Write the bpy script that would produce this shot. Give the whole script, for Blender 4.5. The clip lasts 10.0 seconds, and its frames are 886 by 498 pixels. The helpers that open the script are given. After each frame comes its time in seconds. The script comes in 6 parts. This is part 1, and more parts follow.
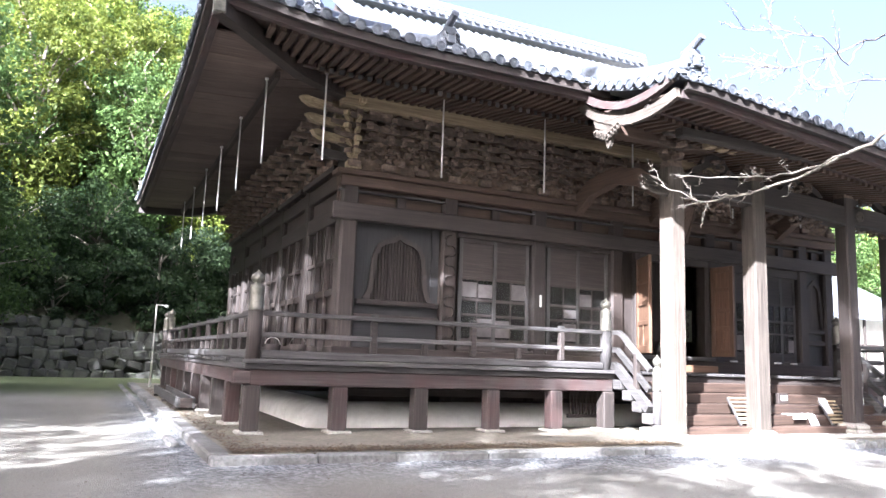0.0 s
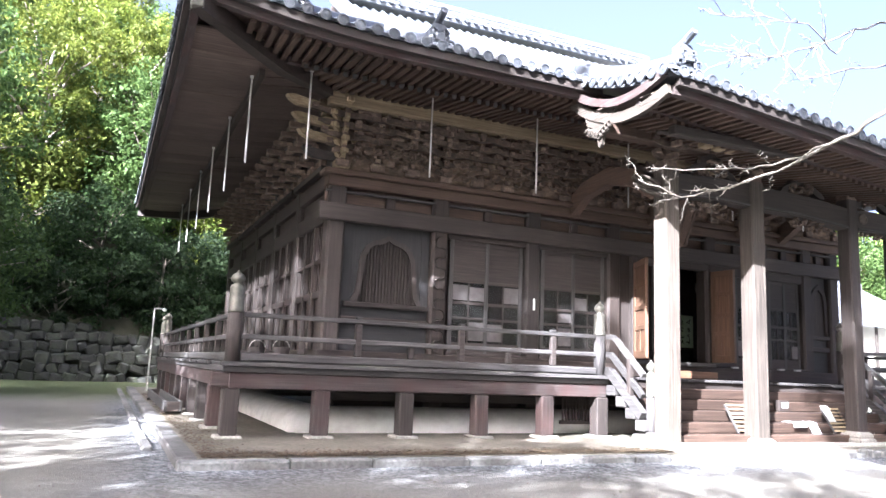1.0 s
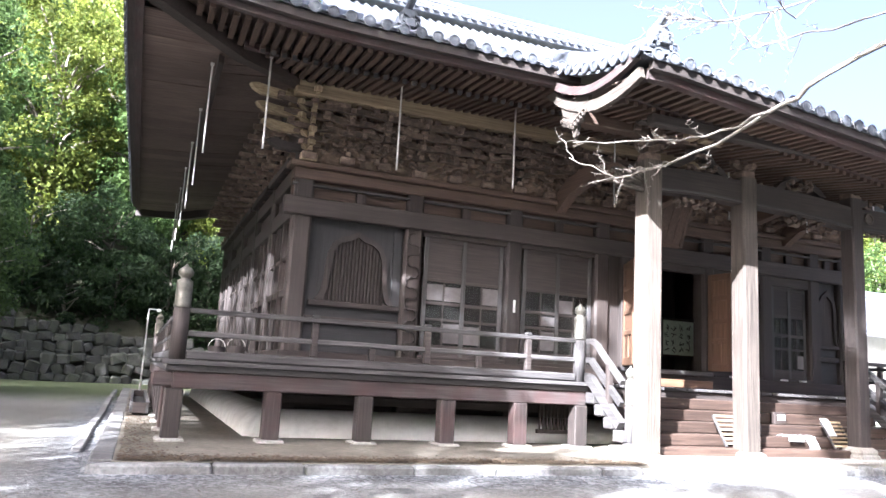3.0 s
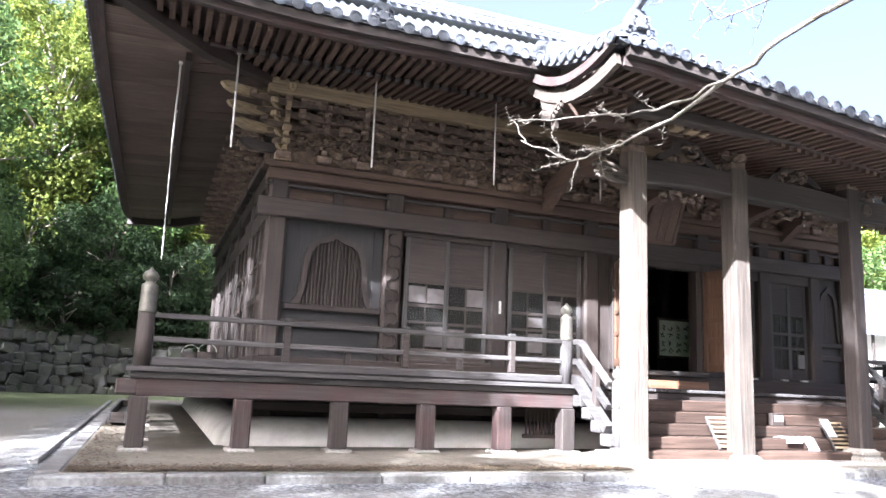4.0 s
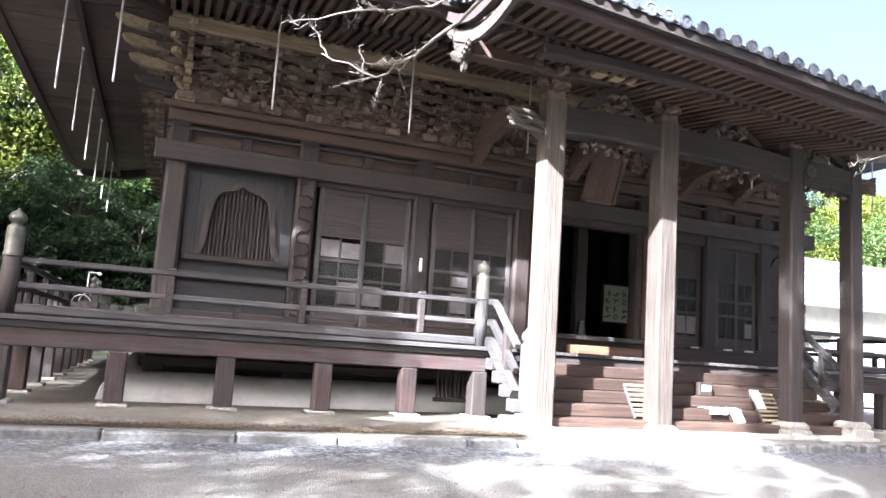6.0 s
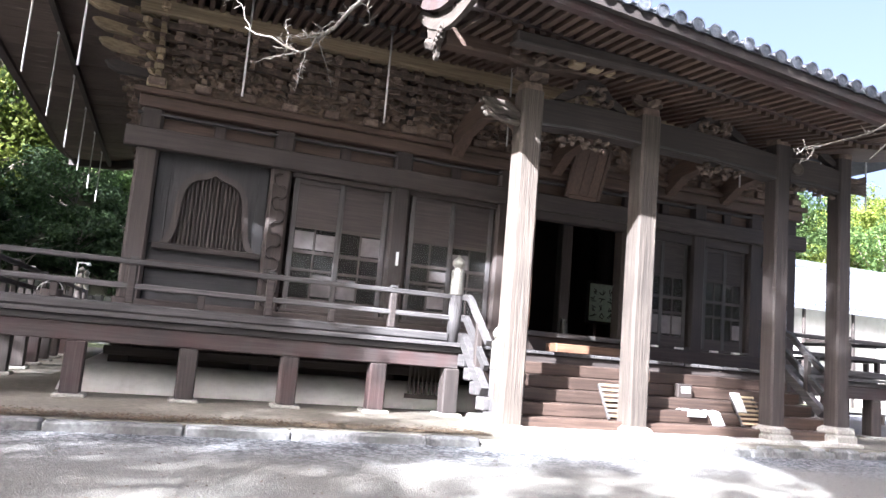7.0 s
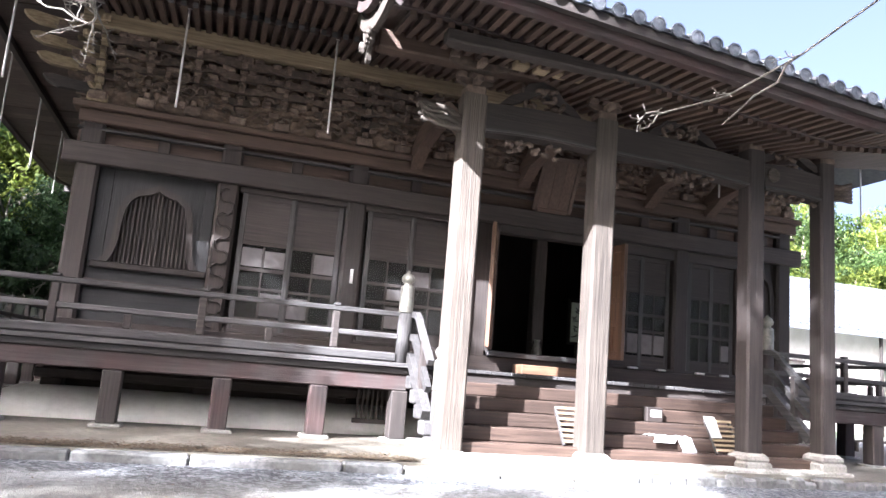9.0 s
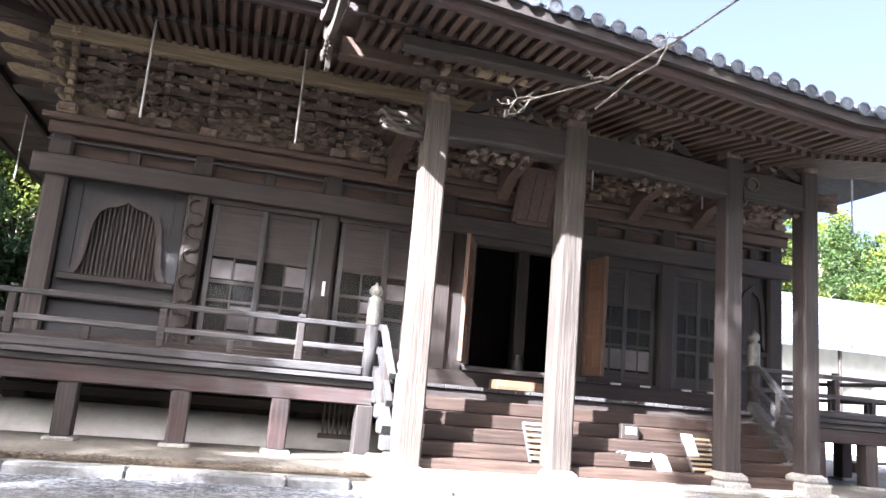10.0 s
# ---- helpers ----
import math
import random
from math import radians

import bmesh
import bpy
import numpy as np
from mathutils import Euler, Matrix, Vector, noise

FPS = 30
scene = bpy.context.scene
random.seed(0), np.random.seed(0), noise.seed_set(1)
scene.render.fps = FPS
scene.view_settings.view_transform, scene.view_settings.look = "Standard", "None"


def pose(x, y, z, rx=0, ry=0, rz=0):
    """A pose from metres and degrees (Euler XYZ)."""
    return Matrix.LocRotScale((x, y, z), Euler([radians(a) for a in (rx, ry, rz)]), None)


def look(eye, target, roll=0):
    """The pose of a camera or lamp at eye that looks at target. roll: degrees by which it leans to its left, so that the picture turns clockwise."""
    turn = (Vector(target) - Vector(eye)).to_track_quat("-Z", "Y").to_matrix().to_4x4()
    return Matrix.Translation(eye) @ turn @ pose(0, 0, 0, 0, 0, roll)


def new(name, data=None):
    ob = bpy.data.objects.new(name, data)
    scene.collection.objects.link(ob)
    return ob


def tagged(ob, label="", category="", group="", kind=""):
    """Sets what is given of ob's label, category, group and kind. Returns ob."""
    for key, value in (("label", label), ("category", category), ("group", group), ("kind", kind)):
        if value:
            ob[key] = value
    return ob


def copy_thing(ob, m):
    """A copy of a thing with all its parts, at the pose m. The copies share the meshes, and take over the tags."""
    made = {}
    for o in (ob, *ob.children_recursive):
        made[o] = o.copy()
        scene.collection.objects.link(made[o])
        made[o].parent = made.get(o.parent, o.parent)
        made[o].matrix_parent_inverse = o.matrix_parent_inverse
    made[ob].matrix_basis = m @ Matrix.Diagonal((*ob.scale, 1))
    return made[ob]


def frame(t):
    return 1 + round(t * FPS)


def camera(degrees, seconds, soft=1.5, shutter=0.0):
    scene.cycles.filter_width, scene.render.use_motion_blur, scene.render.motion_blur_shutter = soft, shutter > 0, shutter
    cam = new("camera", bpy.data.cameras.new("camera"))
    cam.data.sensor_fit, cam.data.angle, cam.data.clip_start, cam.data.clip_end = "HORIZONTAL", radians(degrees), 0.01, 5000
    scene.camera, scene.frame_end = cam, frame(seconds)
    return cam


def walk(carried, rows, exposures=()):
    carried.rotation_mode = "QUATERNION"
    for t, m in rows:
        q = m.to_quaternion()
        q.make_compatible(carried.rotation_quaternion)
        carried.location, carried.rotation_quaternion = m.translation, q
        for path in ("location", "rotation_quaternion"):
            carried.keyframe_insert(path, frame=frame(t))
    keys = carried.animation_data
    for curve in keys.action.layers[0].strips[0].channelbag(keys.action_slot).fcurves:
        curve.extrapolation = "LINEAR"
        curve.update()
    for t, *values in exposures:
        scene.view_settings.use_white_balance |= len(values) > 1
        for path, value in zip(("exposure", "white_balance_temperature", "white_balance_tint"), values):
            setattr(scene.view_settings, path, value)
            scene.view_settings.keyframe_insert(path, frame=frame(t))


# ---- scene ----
cam = camera(61.5, 10.0)
PATH = [
    (0, (-4.174, -13.173, 1.406), (-3.338, -11.381, 1.702), 2.0),
    (0.5, (-3.91, -13.122, 1.395), (-3.092, -11.327, 1.723), 2.4),
    (1, (-3.648, -13.075, 1.371), (-2.844, -11.27, 1.684), 2.3),
    (1.5, (-3.398, -12.997, 1.36), (-2.605, -11.191, 1.691), 2.2),
    (2, (-3.057, -12.976, 1.362), (-2.292, -11.156, 1.685), 3.0),
    (2.5, (-2.693, -12.939, 1.345), (-1.951, -11.11, 1.668), 3.4),
    (4, (-1.725, -12.639, 1.294), (-1.028, -10.798, 1.644), 2.4),
    (4.5, (-1.291, -12.607, 1.262), (-0.606, -10.757, 1.587), 2.3),
    (5, (-0.887, -12.592, 1.25), (-0.213, -10.738, 1.58), 2.4),
    (5.5, (-0.397, -12.518, 1.248), (0.292, -10.662, 1.535), 3.1),
    (7, (0.592, -12.392, 1.245), (1.267, -10.528, 1.506), 4.9),
    (7.5, (0.963, -12.359, 1.239), (1.611, -10.486, 1.509), 4.6),
    (8, (1.314, -12.3, 1.226), (1.947, -10.426, 1.523), 4.8),
    (8.5, (1.723, -12.246, 1.2), (2.327, -10.365, 1.512), 5.4),
    (9, (2.057, -12.217, 1.225), (2.634, -10.331, 1.555), 4.7),
    (9.5, (2.482, -12.254, 1.239), (3.024, -10.36, 1.586), 4.9),
    (10, (2.877, -12.216, 1.201), (3.394, -10.321, 1.579), 5.0),
]
EXPOSURE = [(0, 3.72, 5750, 15), (5, 3.8, 5750, 15), (7.5, 3.5, 5750, 15), (9, 3.58, 5750, 15), (10, 3.74, 5750, 15)]
walk(cam, [(t, look(eye, target, roll)) for t, eye, target, roll in PATH], EXPOSURE)

# ---- light ----
SUN = Vector((-1.30, -1.00, 1.17)).normalized()
world = bpy.data.worlds.new("sky_world")
scene.world = world
world.use_nodes = True
wn = world.node_tree.nodes
sky = wn.new("ShaderNodeTexSky")
sky.sky_type = "NISHITA"
sky.sun_disc = False
sky.dust_density, sky.air_density, sky.ozone_density = 10.0, 0.35, 0.2
sky.sun_elevation = math.asin(SUN.z)
sky.sun_rotation = math.atan2(SUN.x, SUN.y)
wn["Background"].inputs["Strength"].default_value = 0.088
world.node_tree.links.new(sky.outputs["Color"], wn["Background"].inputs["Color"])
sun_data = bpy.data.lights.new("sun", "SUN")
sun_data.energy, sun_data.angle, sun_data.color = 5.0, radians(0.55), (1.0, 0.965, 0.915)
new("sun", sun_data).matrix_world = look(SUN * 60, (0, 0, 0))


# ---- materials ----
def ramp_node(nt, stops):
    r = nt.nodes.new("ShaderNodeValToRGB")
    e = r.color_ramp.elements
    while len(e) < len(stops):
        e.new(0.5)
    for el, (p, c) in zip(e, stops):
        el.position, el.color = p, (*c, 1)
    return r


def material(name, dark, mid, light, stretch=(6, 6, 6), rough=0.8, metallic=0.0, stain=0.5, bump=0.3, stain_scale=1.2, stain_col=None, vary=0.25, detail=6.0, island=False, dist=0.02):
    """Two scales of variation: stretched grain and large stains, with a small shift from piece to piece."""
    m = bpy.data.materials.new(name)
    m.use_nodes = True
    nt = m.node_tree
    n, l = nt.nodes, nt.links
    bsdf = n["Principled BSDF"]
    tc = n.new("ShaderNodeTexCoord")
    info = n.new("ShaderNodeObjectInfo")
    add = n.new("ShaderNodeVectorMath")
    add.operation = "MULTIPLY_ADD"
    comb = n.new("ShaderNodeCombineXYZ")
    mul = n.new("ShaderNodeMath")
    mul.operation, mul.inputs[1].default_value = "MULTIPLY", 37.0
    l.new(info.outputs["Random"], mul.inputs[0])
    for k in range(3):
        l.new(mul.outputs[0], comb.inputs[k])
    add.inputs[1].default_value = (1, 1, 1)
    l.new(tc.outputs["Object"], add.inputs[0])
    l.new(comb.outputs[0], add.inputs[2])
    mp = n.new("ShaderNodeMapping")
    mp.inputs["Scale"].default_value = stretch
    l.new(add.outputs[0], mp.inputs[0])
    grain = n.new("ShaderNodeTexNoise")
    grain.inputs["Scale"].default_value, grain.inputs["Detail"].default_value, grain.inputs["Roughness"].default_value = 1.0, detail, 0.65
    l.new(mp.outputs[0], grain.inputs["Vector"])
    r = ramp_node(nt, [(0.28, dark), (0.5, mid), (0.74, light)])
    l.new(grain.outputs["Fac"], r.inputs[0])
    big = n.new("ShaderNodeTexNoise")
    big.inputs["Scale"].default_value, big.inputs["Detail"].default_value = stain_scale, 4.0
    l.new(add.outputs[0], big.inputs["Vector"])
    br = ramp_node(nt, [(0.35, (0, 0, 0)), (0.7, (1, 1, 1))])
    l.new(big.outputs["Fac"], br.inputs[0])
    mix = n.new("ShaderNodeMix")
    mix.data_type = "RGBA"
    mix.inputs["B"].default_value = (*(stain_col or tuple(c * 0.45 for c in mid)), 1)
    fac = n.new("ShaderNodeMath")
    fac.operation, fac.inputs[1].default_value = "MULTIPLY", stain
    l.new(br.outputs[0], fac.inputs[0])
    l.new(fac.outputs[0], mix.inputs["Factor"])
    l.new(r.outputs[0], mix.inputs["A"])
    hsv = n.new("ShaderNodeHueSaturation")
    mr = n.new("ShaderNodeMapRange")
    mr.inputs["To Min"].default_value, mr.inputs["To Max"].default_value = 1 - vary, 1 + vary
    if island:
        geo = n.new("ShaderNodeNewGeometry")
        l.new(geo.outputs["Random Per Island"], mr.inputs["Value"])
    else:
        l.new(info.outputs["Random"], mr.inputs["Value"])
    l.new(mr.outputs[0], hsv.inputs["Value"])
    l.new(mix.outputs["Result"], hsv.inputs["Color"])
    l.new(hsv.outputs[0], bsdf.inputs["Base Color"])
    rr = n.new("ShaderNodeMapRange")
    rr.inputs["To Min"].default_value, rr.inputs["To Max"].default_value = max(rough - 0.12, 0.03), min(rough + 0.12, 1)
    l.new(grain.outputs["Fac"], rr.inputs["Value"])
    l.new(rr.outputs[0], bsdf.inputs["Roughness"])
    bsdf.inputs["Metallic"].default_value = metallic
    bp = n.new("ShaderNodeBump")
    bp.inputs["Strength"].default_value, bp.inputs["Distance"].default_value = bump, dist
    l.new(grain.outputs["Fac"], bp.inputs["Height"])
    l.new(bp.outputs[0], bsdf.inputs["Normal"])
    return m


AX = {"x": (1.2, 34, 34), "y": (34, 1.2, 34), "z": (34, 34, 1.2)}


def wood_set(name, dark, mid, light, **kw):
    return {a: material(f"{name}_{a}", dark, mid, light, stretch=AX[a], **kw) for a in AX}


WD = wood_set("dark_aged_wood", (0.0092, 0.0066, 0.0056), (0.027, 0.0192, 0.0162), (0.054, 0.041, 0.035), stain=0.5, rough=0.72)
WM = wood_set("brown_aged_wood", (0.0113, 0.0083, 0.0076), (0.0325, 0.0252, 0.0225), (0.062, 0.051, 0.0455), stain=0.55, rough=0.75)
WG = wood_set("weathered_grey_wood", (0.0205, 0.0192, 0.0194), (0.055, 0.052, 0.052), (0.104, 0.099, 0.098), stain=0.55, rough=0.85, bump=0.5)
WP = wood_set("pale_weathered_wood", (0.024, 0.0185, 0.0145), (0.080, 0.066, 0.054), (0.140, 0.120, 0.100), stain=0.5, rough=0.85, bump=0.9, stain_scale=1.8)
WR = wood_set("faded_red_wood", (0.016, 0.0125, 0.0125), (0.046, 0.037, 0.0355), (0.092, 0.078, 0.075), stain=0.6, rough=0.82, stain_col=(0.050, 0.020, 0.018), stain_scale=2.8)
WY = wood_set("yellowish_bare_wood", (0.0986, 0.0739, 0.0464), (0.2465, 0.19, 0.1203), (0.3639, 0.3016, 0.1972), stain=0.3, rough=0.8)
WW = wood_set("warm_door_wood", (0.054, 0.0255, 0.0142), (0.1162, 0.0638, 0.0375), (0.1635, 0.1005, 0.0622), stain=0.3, rough=0.6)
WB = wood_set("warm_brown_board", (0.0272, 0.016, 0.0112), (0.068, 0.0424, 0.0304), (0.108, 0.0736, 0.0544), stain=0.5, rough=0.75)
WN = wood_set("blue_black_board", (0.0061, 0.0061, 0.0065), (0.0166, 0.0162, 0.0169), (0.0331, 0.0324, 0.0328), stain=0.5, rough=0.7)
STEP = wood_set("worn_step_wood", (0.016, 0.009, 0.0065), (0.046, 0.028, 0.020), (0.088, 0.058, 0.044), stain=0.5, rough=0.65, vary=0.3)
SOFF = wood_set("soffit_board", (0.0414, 0.0287, 0.0242), (0.0978, 0.0701, 0.0586), (0.1552, 0.1207, 0.1035), stain=0.45, rough=0.75)
CARVE = material("carved_wood", (0.0312, 0.0221, 0.0182), (0.0975, 0.0702, 0.0546), (0.2145, 0.1664, 0.1274), stretch=(7, 7, 9), stain=0.55, rough=0.85, island=True, vary=0.5, stain_scale=1.6)
TILE = material("grey_roof_tile", (0.039, 0.045, 0.0547), (0.0788, 0.0885, 0.1035), (0.1425, 0.1537, 0.171), stretch=(9, 9, 9), rough=0.38, stain=0.4, vary=0.3, bump=0.15)
STONE = material("pale_granite", (0.154, 0.147, 0.133), (0.266, 0.2555, 0.231), (0.378, 0.364, 0.336), stretch=(28, 28, 28), rough=0.9, stain=0.45, bump=0.5)
KERB = material("weathered_kerb_granite", (0.06, 0.06, 0.06), (0.141, 0.141, 0.141), (0.228, 0.225, 0.219), stretch=(18, 18, 18), rough=0.92, stain=0.75, stain_scale=2.4, stain_col=(0.075, 0.076, 0.07), bump=0.7)
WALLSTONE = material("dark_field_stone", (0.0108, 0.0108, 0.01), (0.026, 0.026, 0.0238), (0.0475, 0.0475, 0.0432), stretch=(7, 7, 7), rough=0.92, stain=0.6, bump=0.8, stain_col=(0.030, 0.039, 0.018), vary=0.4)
PLASTER = material("white_lime_plaster", (0.4711, 0.4641, 0.4446), (0.585, 0.5788, 0.5585), (0.6802, 0.6739, 0.6536), stretch=(3, 3, 5), rough=0.9, stain=0.4, stain_col=(0.428, 0.411, 0.368), bump=0.2)
EARTH = material("packed_earth", (0.062, 0.057, 0.045), (0.108, 0.099, 0.079), (0.165, 0.152, 0.122), stretch=(10, 10, 10), rough=0.95, stain=0.6, stain_col=(0.045, 0.039, 0.029), stain_scale=1.1, bump=0.6)
LITTER = material("brown_leaf_litter", (0.028, 0.0196, 0.0126), (0.07, 0.049, 0.028), (0.133, 0.0945, 0.0525), stretch=(12, 12, 12), rough=0.9, stain=0.3, island=True, vary=0.5)
STEEL = material("galvanised_steel", (0.40, 0.39, 0.37), (0.55, 0.54, 0.52), (0.7, 0.69, 0.66), stretch=(12, 12, 3), rough=0.45, metallic=0.6, stain=0.3)
BRONZE = material("weathered_bronze_cap", (0.0675, 0.0675, 0.0585), (0.1575, 0.1537, 0.1312), (0.255, 0.2475, 0.2137), stretch=(9, 9, 9), rough=0.5, metallic=0.5, stain=0.4)
PAPER = material("white_paper", (0.465, 0.465, 0.465), (0.555, 0.555, 0.5475), (0.615, 0.615, 0.6075), stretch=(5, 5, 5), rough=0.9, stain=0.15, bump=0.05)
# window paper with the shade behind the glass put into its grey
SHADEPAPER = material("shaded_window_paper", (0.075, 0.068, 0.068), (0.105, 0.096, 0.096), (0.14, 0.13, 0.13), stretch=(5, 5, 5), rough=0.9, stain=0.3, bump=0.05)
INK = material("black_ink", (0.015, 0.015, 0.015), (0.03, 0.03, 0.03), (0.05, 0.05, 0.05), rough=0.6, stain=0.1)
SILK = material("pale_green_silk", (0.45, 0.52, 0.42), (0.58, 0.64, 0.53), (0.68, 0.73, 0.62), stretch=(20, 20, 20), rough=0.8, stain=0.2, bump=0.05)
CLOTH = material("pale_blue_cloth", (0.275, 0.2915, 0.319), (0.363, 0.3795, 0.4015), (0.44, 0.451, 0.462), stretch=(7, 7, 7), rough=0.9, stain=0.2)
BARK = material("grey_bark", (0.07, 0.06, 0.05), (0.17, 0.15, 0.125), (0.30, 0.27, 0.23), stretch=(16, 16, 5), rough=0.95, stain=0.4, bump=0.8)
TWIG = material("pale_lichened_twig", (0.096, 0.084, 0.069), (0.192, 0.174, 0.150), (0.300, 0.282, 0.252), stretch=(20, 20, 20), rough=0.95, stain=0.3, bump=0.5)
HOUSEWALL = material("cream_house_wall", (0.62, 0.6, 0.56), (0.74, 0.72, 0.68), (0.82, 0.8, 0.77), stretch=(2, 2, 2), rough=0.9, stain=0.2)


def glass_material(name, tint, rough):
    m = bpy.data.materials.new(name)
    m.use_nodes = True
    b = m.node_tree.nodes["Principled BSDF"]
    b.inputs["Base Color"].default_value = (*tint, 1)
    b.inputs["Roughness"].default_value = rough
    b.inputs["Transmission Weight"].default_value = 0.96
    b.inputs["IOR"].default_value = 1.3
    return m


GLASS = glass_material("old_window_glass", (0.30, 0.30, 0.29), 0.22)


def leaf_material(name, dark, light):
    m = bpy.data.materials.new(name)
    m.use_nodes = True
    nt = m.node_tree
    n, l = nt.nodes, nt.links
    out = n["Material Output"]
    geo = n.new("ShaderNodeNewGeometry")
    tc = n.new("ShaderNodeTexCoord")
    big = n.new("ShaderNodeTexNoise")
    big.inputs["Scale"].default_value = 0.8
    l.new(tc.outputs["Object"], big.inputs["Vector"])
    av = n.new("ShaderNodeMath")
    av.operation = "ADD"
    half = n.new("ShaderNodeMath")
    half.operation, half.inputs[1].default_value = "MULTIPLY", 0.5
    l.new(geo.outputs["Random Per Island"], av.inputs[0])
    l.new(big.outputs["Fac"], av.inputs[1])
    l.new(av.outputs[0], half.inputs[0])
    r = ramp_node(nt, [(0.2, dark), (0.75, light)])
    l.new(half.outputs[0], r.inputs[0])
    info = n.new("ShaderNodeObjectInfo")
    hsv = n.new("ShaderNodeHueSaturation")
    mr = n.new("ShaderNodeMapRange")
    mr.inputs["To Min"].default_value, mr.inputs["To Max"].default_value = 0.7, 1.35
    l.new(info.outputs["Random"], mr.inputs["Value"])
    l.new(mr.outputs[0], hsv.inputs["Value"])
    l.new(r.outputs[0], hsv.inputs["Color"])
    b = n["Principled BSDF"]
    b.inputs["Roughness"].default_value = 0.6
    b.inputs["Specular IOR Level"].default_value = 0.2
    l.new(hsv.outputs[0], b.inputs["Base Color"])
    tr = n.new("ShaderNodeBsdfTranslucent")
    l.new(hsv.outputs[0], tr.inputs["Color"])
    mixs = n.new("ShaderNodeMixShader")
    mixs.inputs[0].default_value = 0.5
    l.new(b.outputs[0], mixs.inputs[1])
    l.new(tr.outputs[0], mixs.inputs[2])
    l.new(mixs.outputs[0], out.inputs["Surface"])
    return m


LEAF_A = leaf_material("evergreen_leaf", (0.02, 0.042, 0.012), (0.07, 0.115, 0.034))
LEAF_B = leaf_material("bright_leaf", (0.045, 0.075, 0.012), (0.155, 0.185, 0.036))
# shrub leaf with the shade along the wall mixed into its colour
LEAF_SHADE = leaf_material("shaded_shrub_leaf", (0.010, 0.023, 0.010), (0.040, 0.068, 0.026))


def ground_material():
    """Sandy ground with a strip of bluish gravel along the kerb and thin grass by the wall."""
    m = bpy.data.materials.new("sandy_gravel_ground")
    m.use_nodes = True
    nt = m.node_tree
    n, l = nt.nodes, nt.links
    bsdf = n["Principled BSDF"]
    tc = n.new("ShaderNodeTexCoord")
    sep = n.new("ShaderNodeSeparateXYZ")
    l.new(tc.outputs["Object"], sep.inputs[0])

    def tex(scale, detail):
        t = n.new("ShaderNodeTexNoise")
        t.inputs["Scale"].default_value, t.inputs["Detail"].default_value = scale, detail
        l.new(tc.outputs["Object"], t.inputs["Vector"])
        return t

    def math_node(op, a, b):
        k = n.new("ShaderNodeMath")
        k.operation = op
        k.use_clamp = False
        for i, v in enumerate((a, b)):
            if isinstance(v, (int, float)):
                k.inputs[i].default_value = v
            else:
                l.new(v, k.inputs[i])
        return k.outputs[0]

    wob = tex(0.55, 4)
    fine = tex(60, 5)
    big = tex(0.35, 5)
    vor = n.new("ShaderNodeTexVoronoi")
    vor.inputs["Scale"].default_value = 24
    l.new(tc.outputs["Object"], vor.inputs["Vector"])
    sand = ramp_node(nt, [(0.3, (0.105, 0.104, 0.092)), (0.5, (0.172, 0.17, 0.152)), (0.72, (0.25, 0.245, 0.218))])
    l.new(fine.outputs["Fac"], sand.inputs[0])
    gravel = ramp_node(nt, [(0.0, (0.030, 0.034, 0.039)), (0.45, (0.105, 0.116, 0.128)), (1.0, (0.27, 0.285, 0.305))])
    sepc = n.new("ShaderNodeSeparateColor")
    l.new(vor.outputs["Color"], sepc.inputs[0])
    l.new(sepc.outputs[0], gravel.inputs[0])
    # distance in front of the front kerb and out from the side kerb
    dy = math_node("SUBTRACT", -3.9, sep.outputs["Y"])
    dx = math_node("SUBTRACT", -2.9, sep.outputs["X"])
    d = math_node("MAXIMUM", math_node("MULTIPLY", dy, 0.5), dx)
    w = math_node("MULTIPLY", wob.outputs["Fac"], 1.1)
    g = math_node("SUBTRACT", math_node("ADD", 0.05, w), d)
    gr = n.new("ShaderNodeMapRange")
    gr.inputs["From Min"].default_value, gr.inputs["From Max"].default_value = -0.35, 0.5
    l.new(g, gr.inputs["Value"])
    mix = n.new("ShaderNodeMix")
    mix.data_type = "RGBA"
    l.new(gr.outputs[0], mix.inputs["Factor"])
    l.new(sand.outputs[0], mix.inputs["A"])
    l.new(gravel.outputs[0], mix.inputs["B"])
    gy = math_node("MULTIPLY", math_node("SUBTRACT", sep.outputs["Y"], 6.0), 0.09)
    grass_f = n.new("ShaderNodeMapRange")
    grass_f.inputs["From Min"].default_value, grass_f.inputs["From Max"].default_value = 0.55, 1.0
    l.new(math_node("ADD", math_node("MINIMUM", gy, 0.75), math_node("MULTIPLY", big.outputs["Fac"], 0.6)), grass_f.inputs["Value"])
    mix2 = n.new("ShaderNodeMix")
    mix2.data_type = "RGBA"
    mix2.inputs["B"].default_value = (0.075, 0.095, 0.034, 1)
    l.new(grass_f.outputs[0], mix2.inputs["Factor"])
    l.new(mix.outputs["Result"], mix2.inputs["A"])
    hum_f = n.new("ShaderNodeMapRange")
    hum_f.inputs["From Min"].default_value, hum_f.inputs["From Max"].default_value = 24.0, 26.0
    l.new(sep.outputs["Y"], hum_f.inputs["Value"])
    mix3 = n.new("ShaderNodeMix")
    mix3.data_type = "RGBA"
    mix3.inputs["B"].default_value = (0.03, 0.032, 0.015, 1)
    l.new(hum_f.outputs[0], mix3.inputs["Factor"])
    l.new(mix2.outputs["Result"], mix3.inputs["A"])
    tone = n.new("ShaderNodeMix")
    tone.data_type = "RGBA"
    tone.blend_type = "MULTIPLY"
    tone.inputs["Factor"].default_value = 0.6
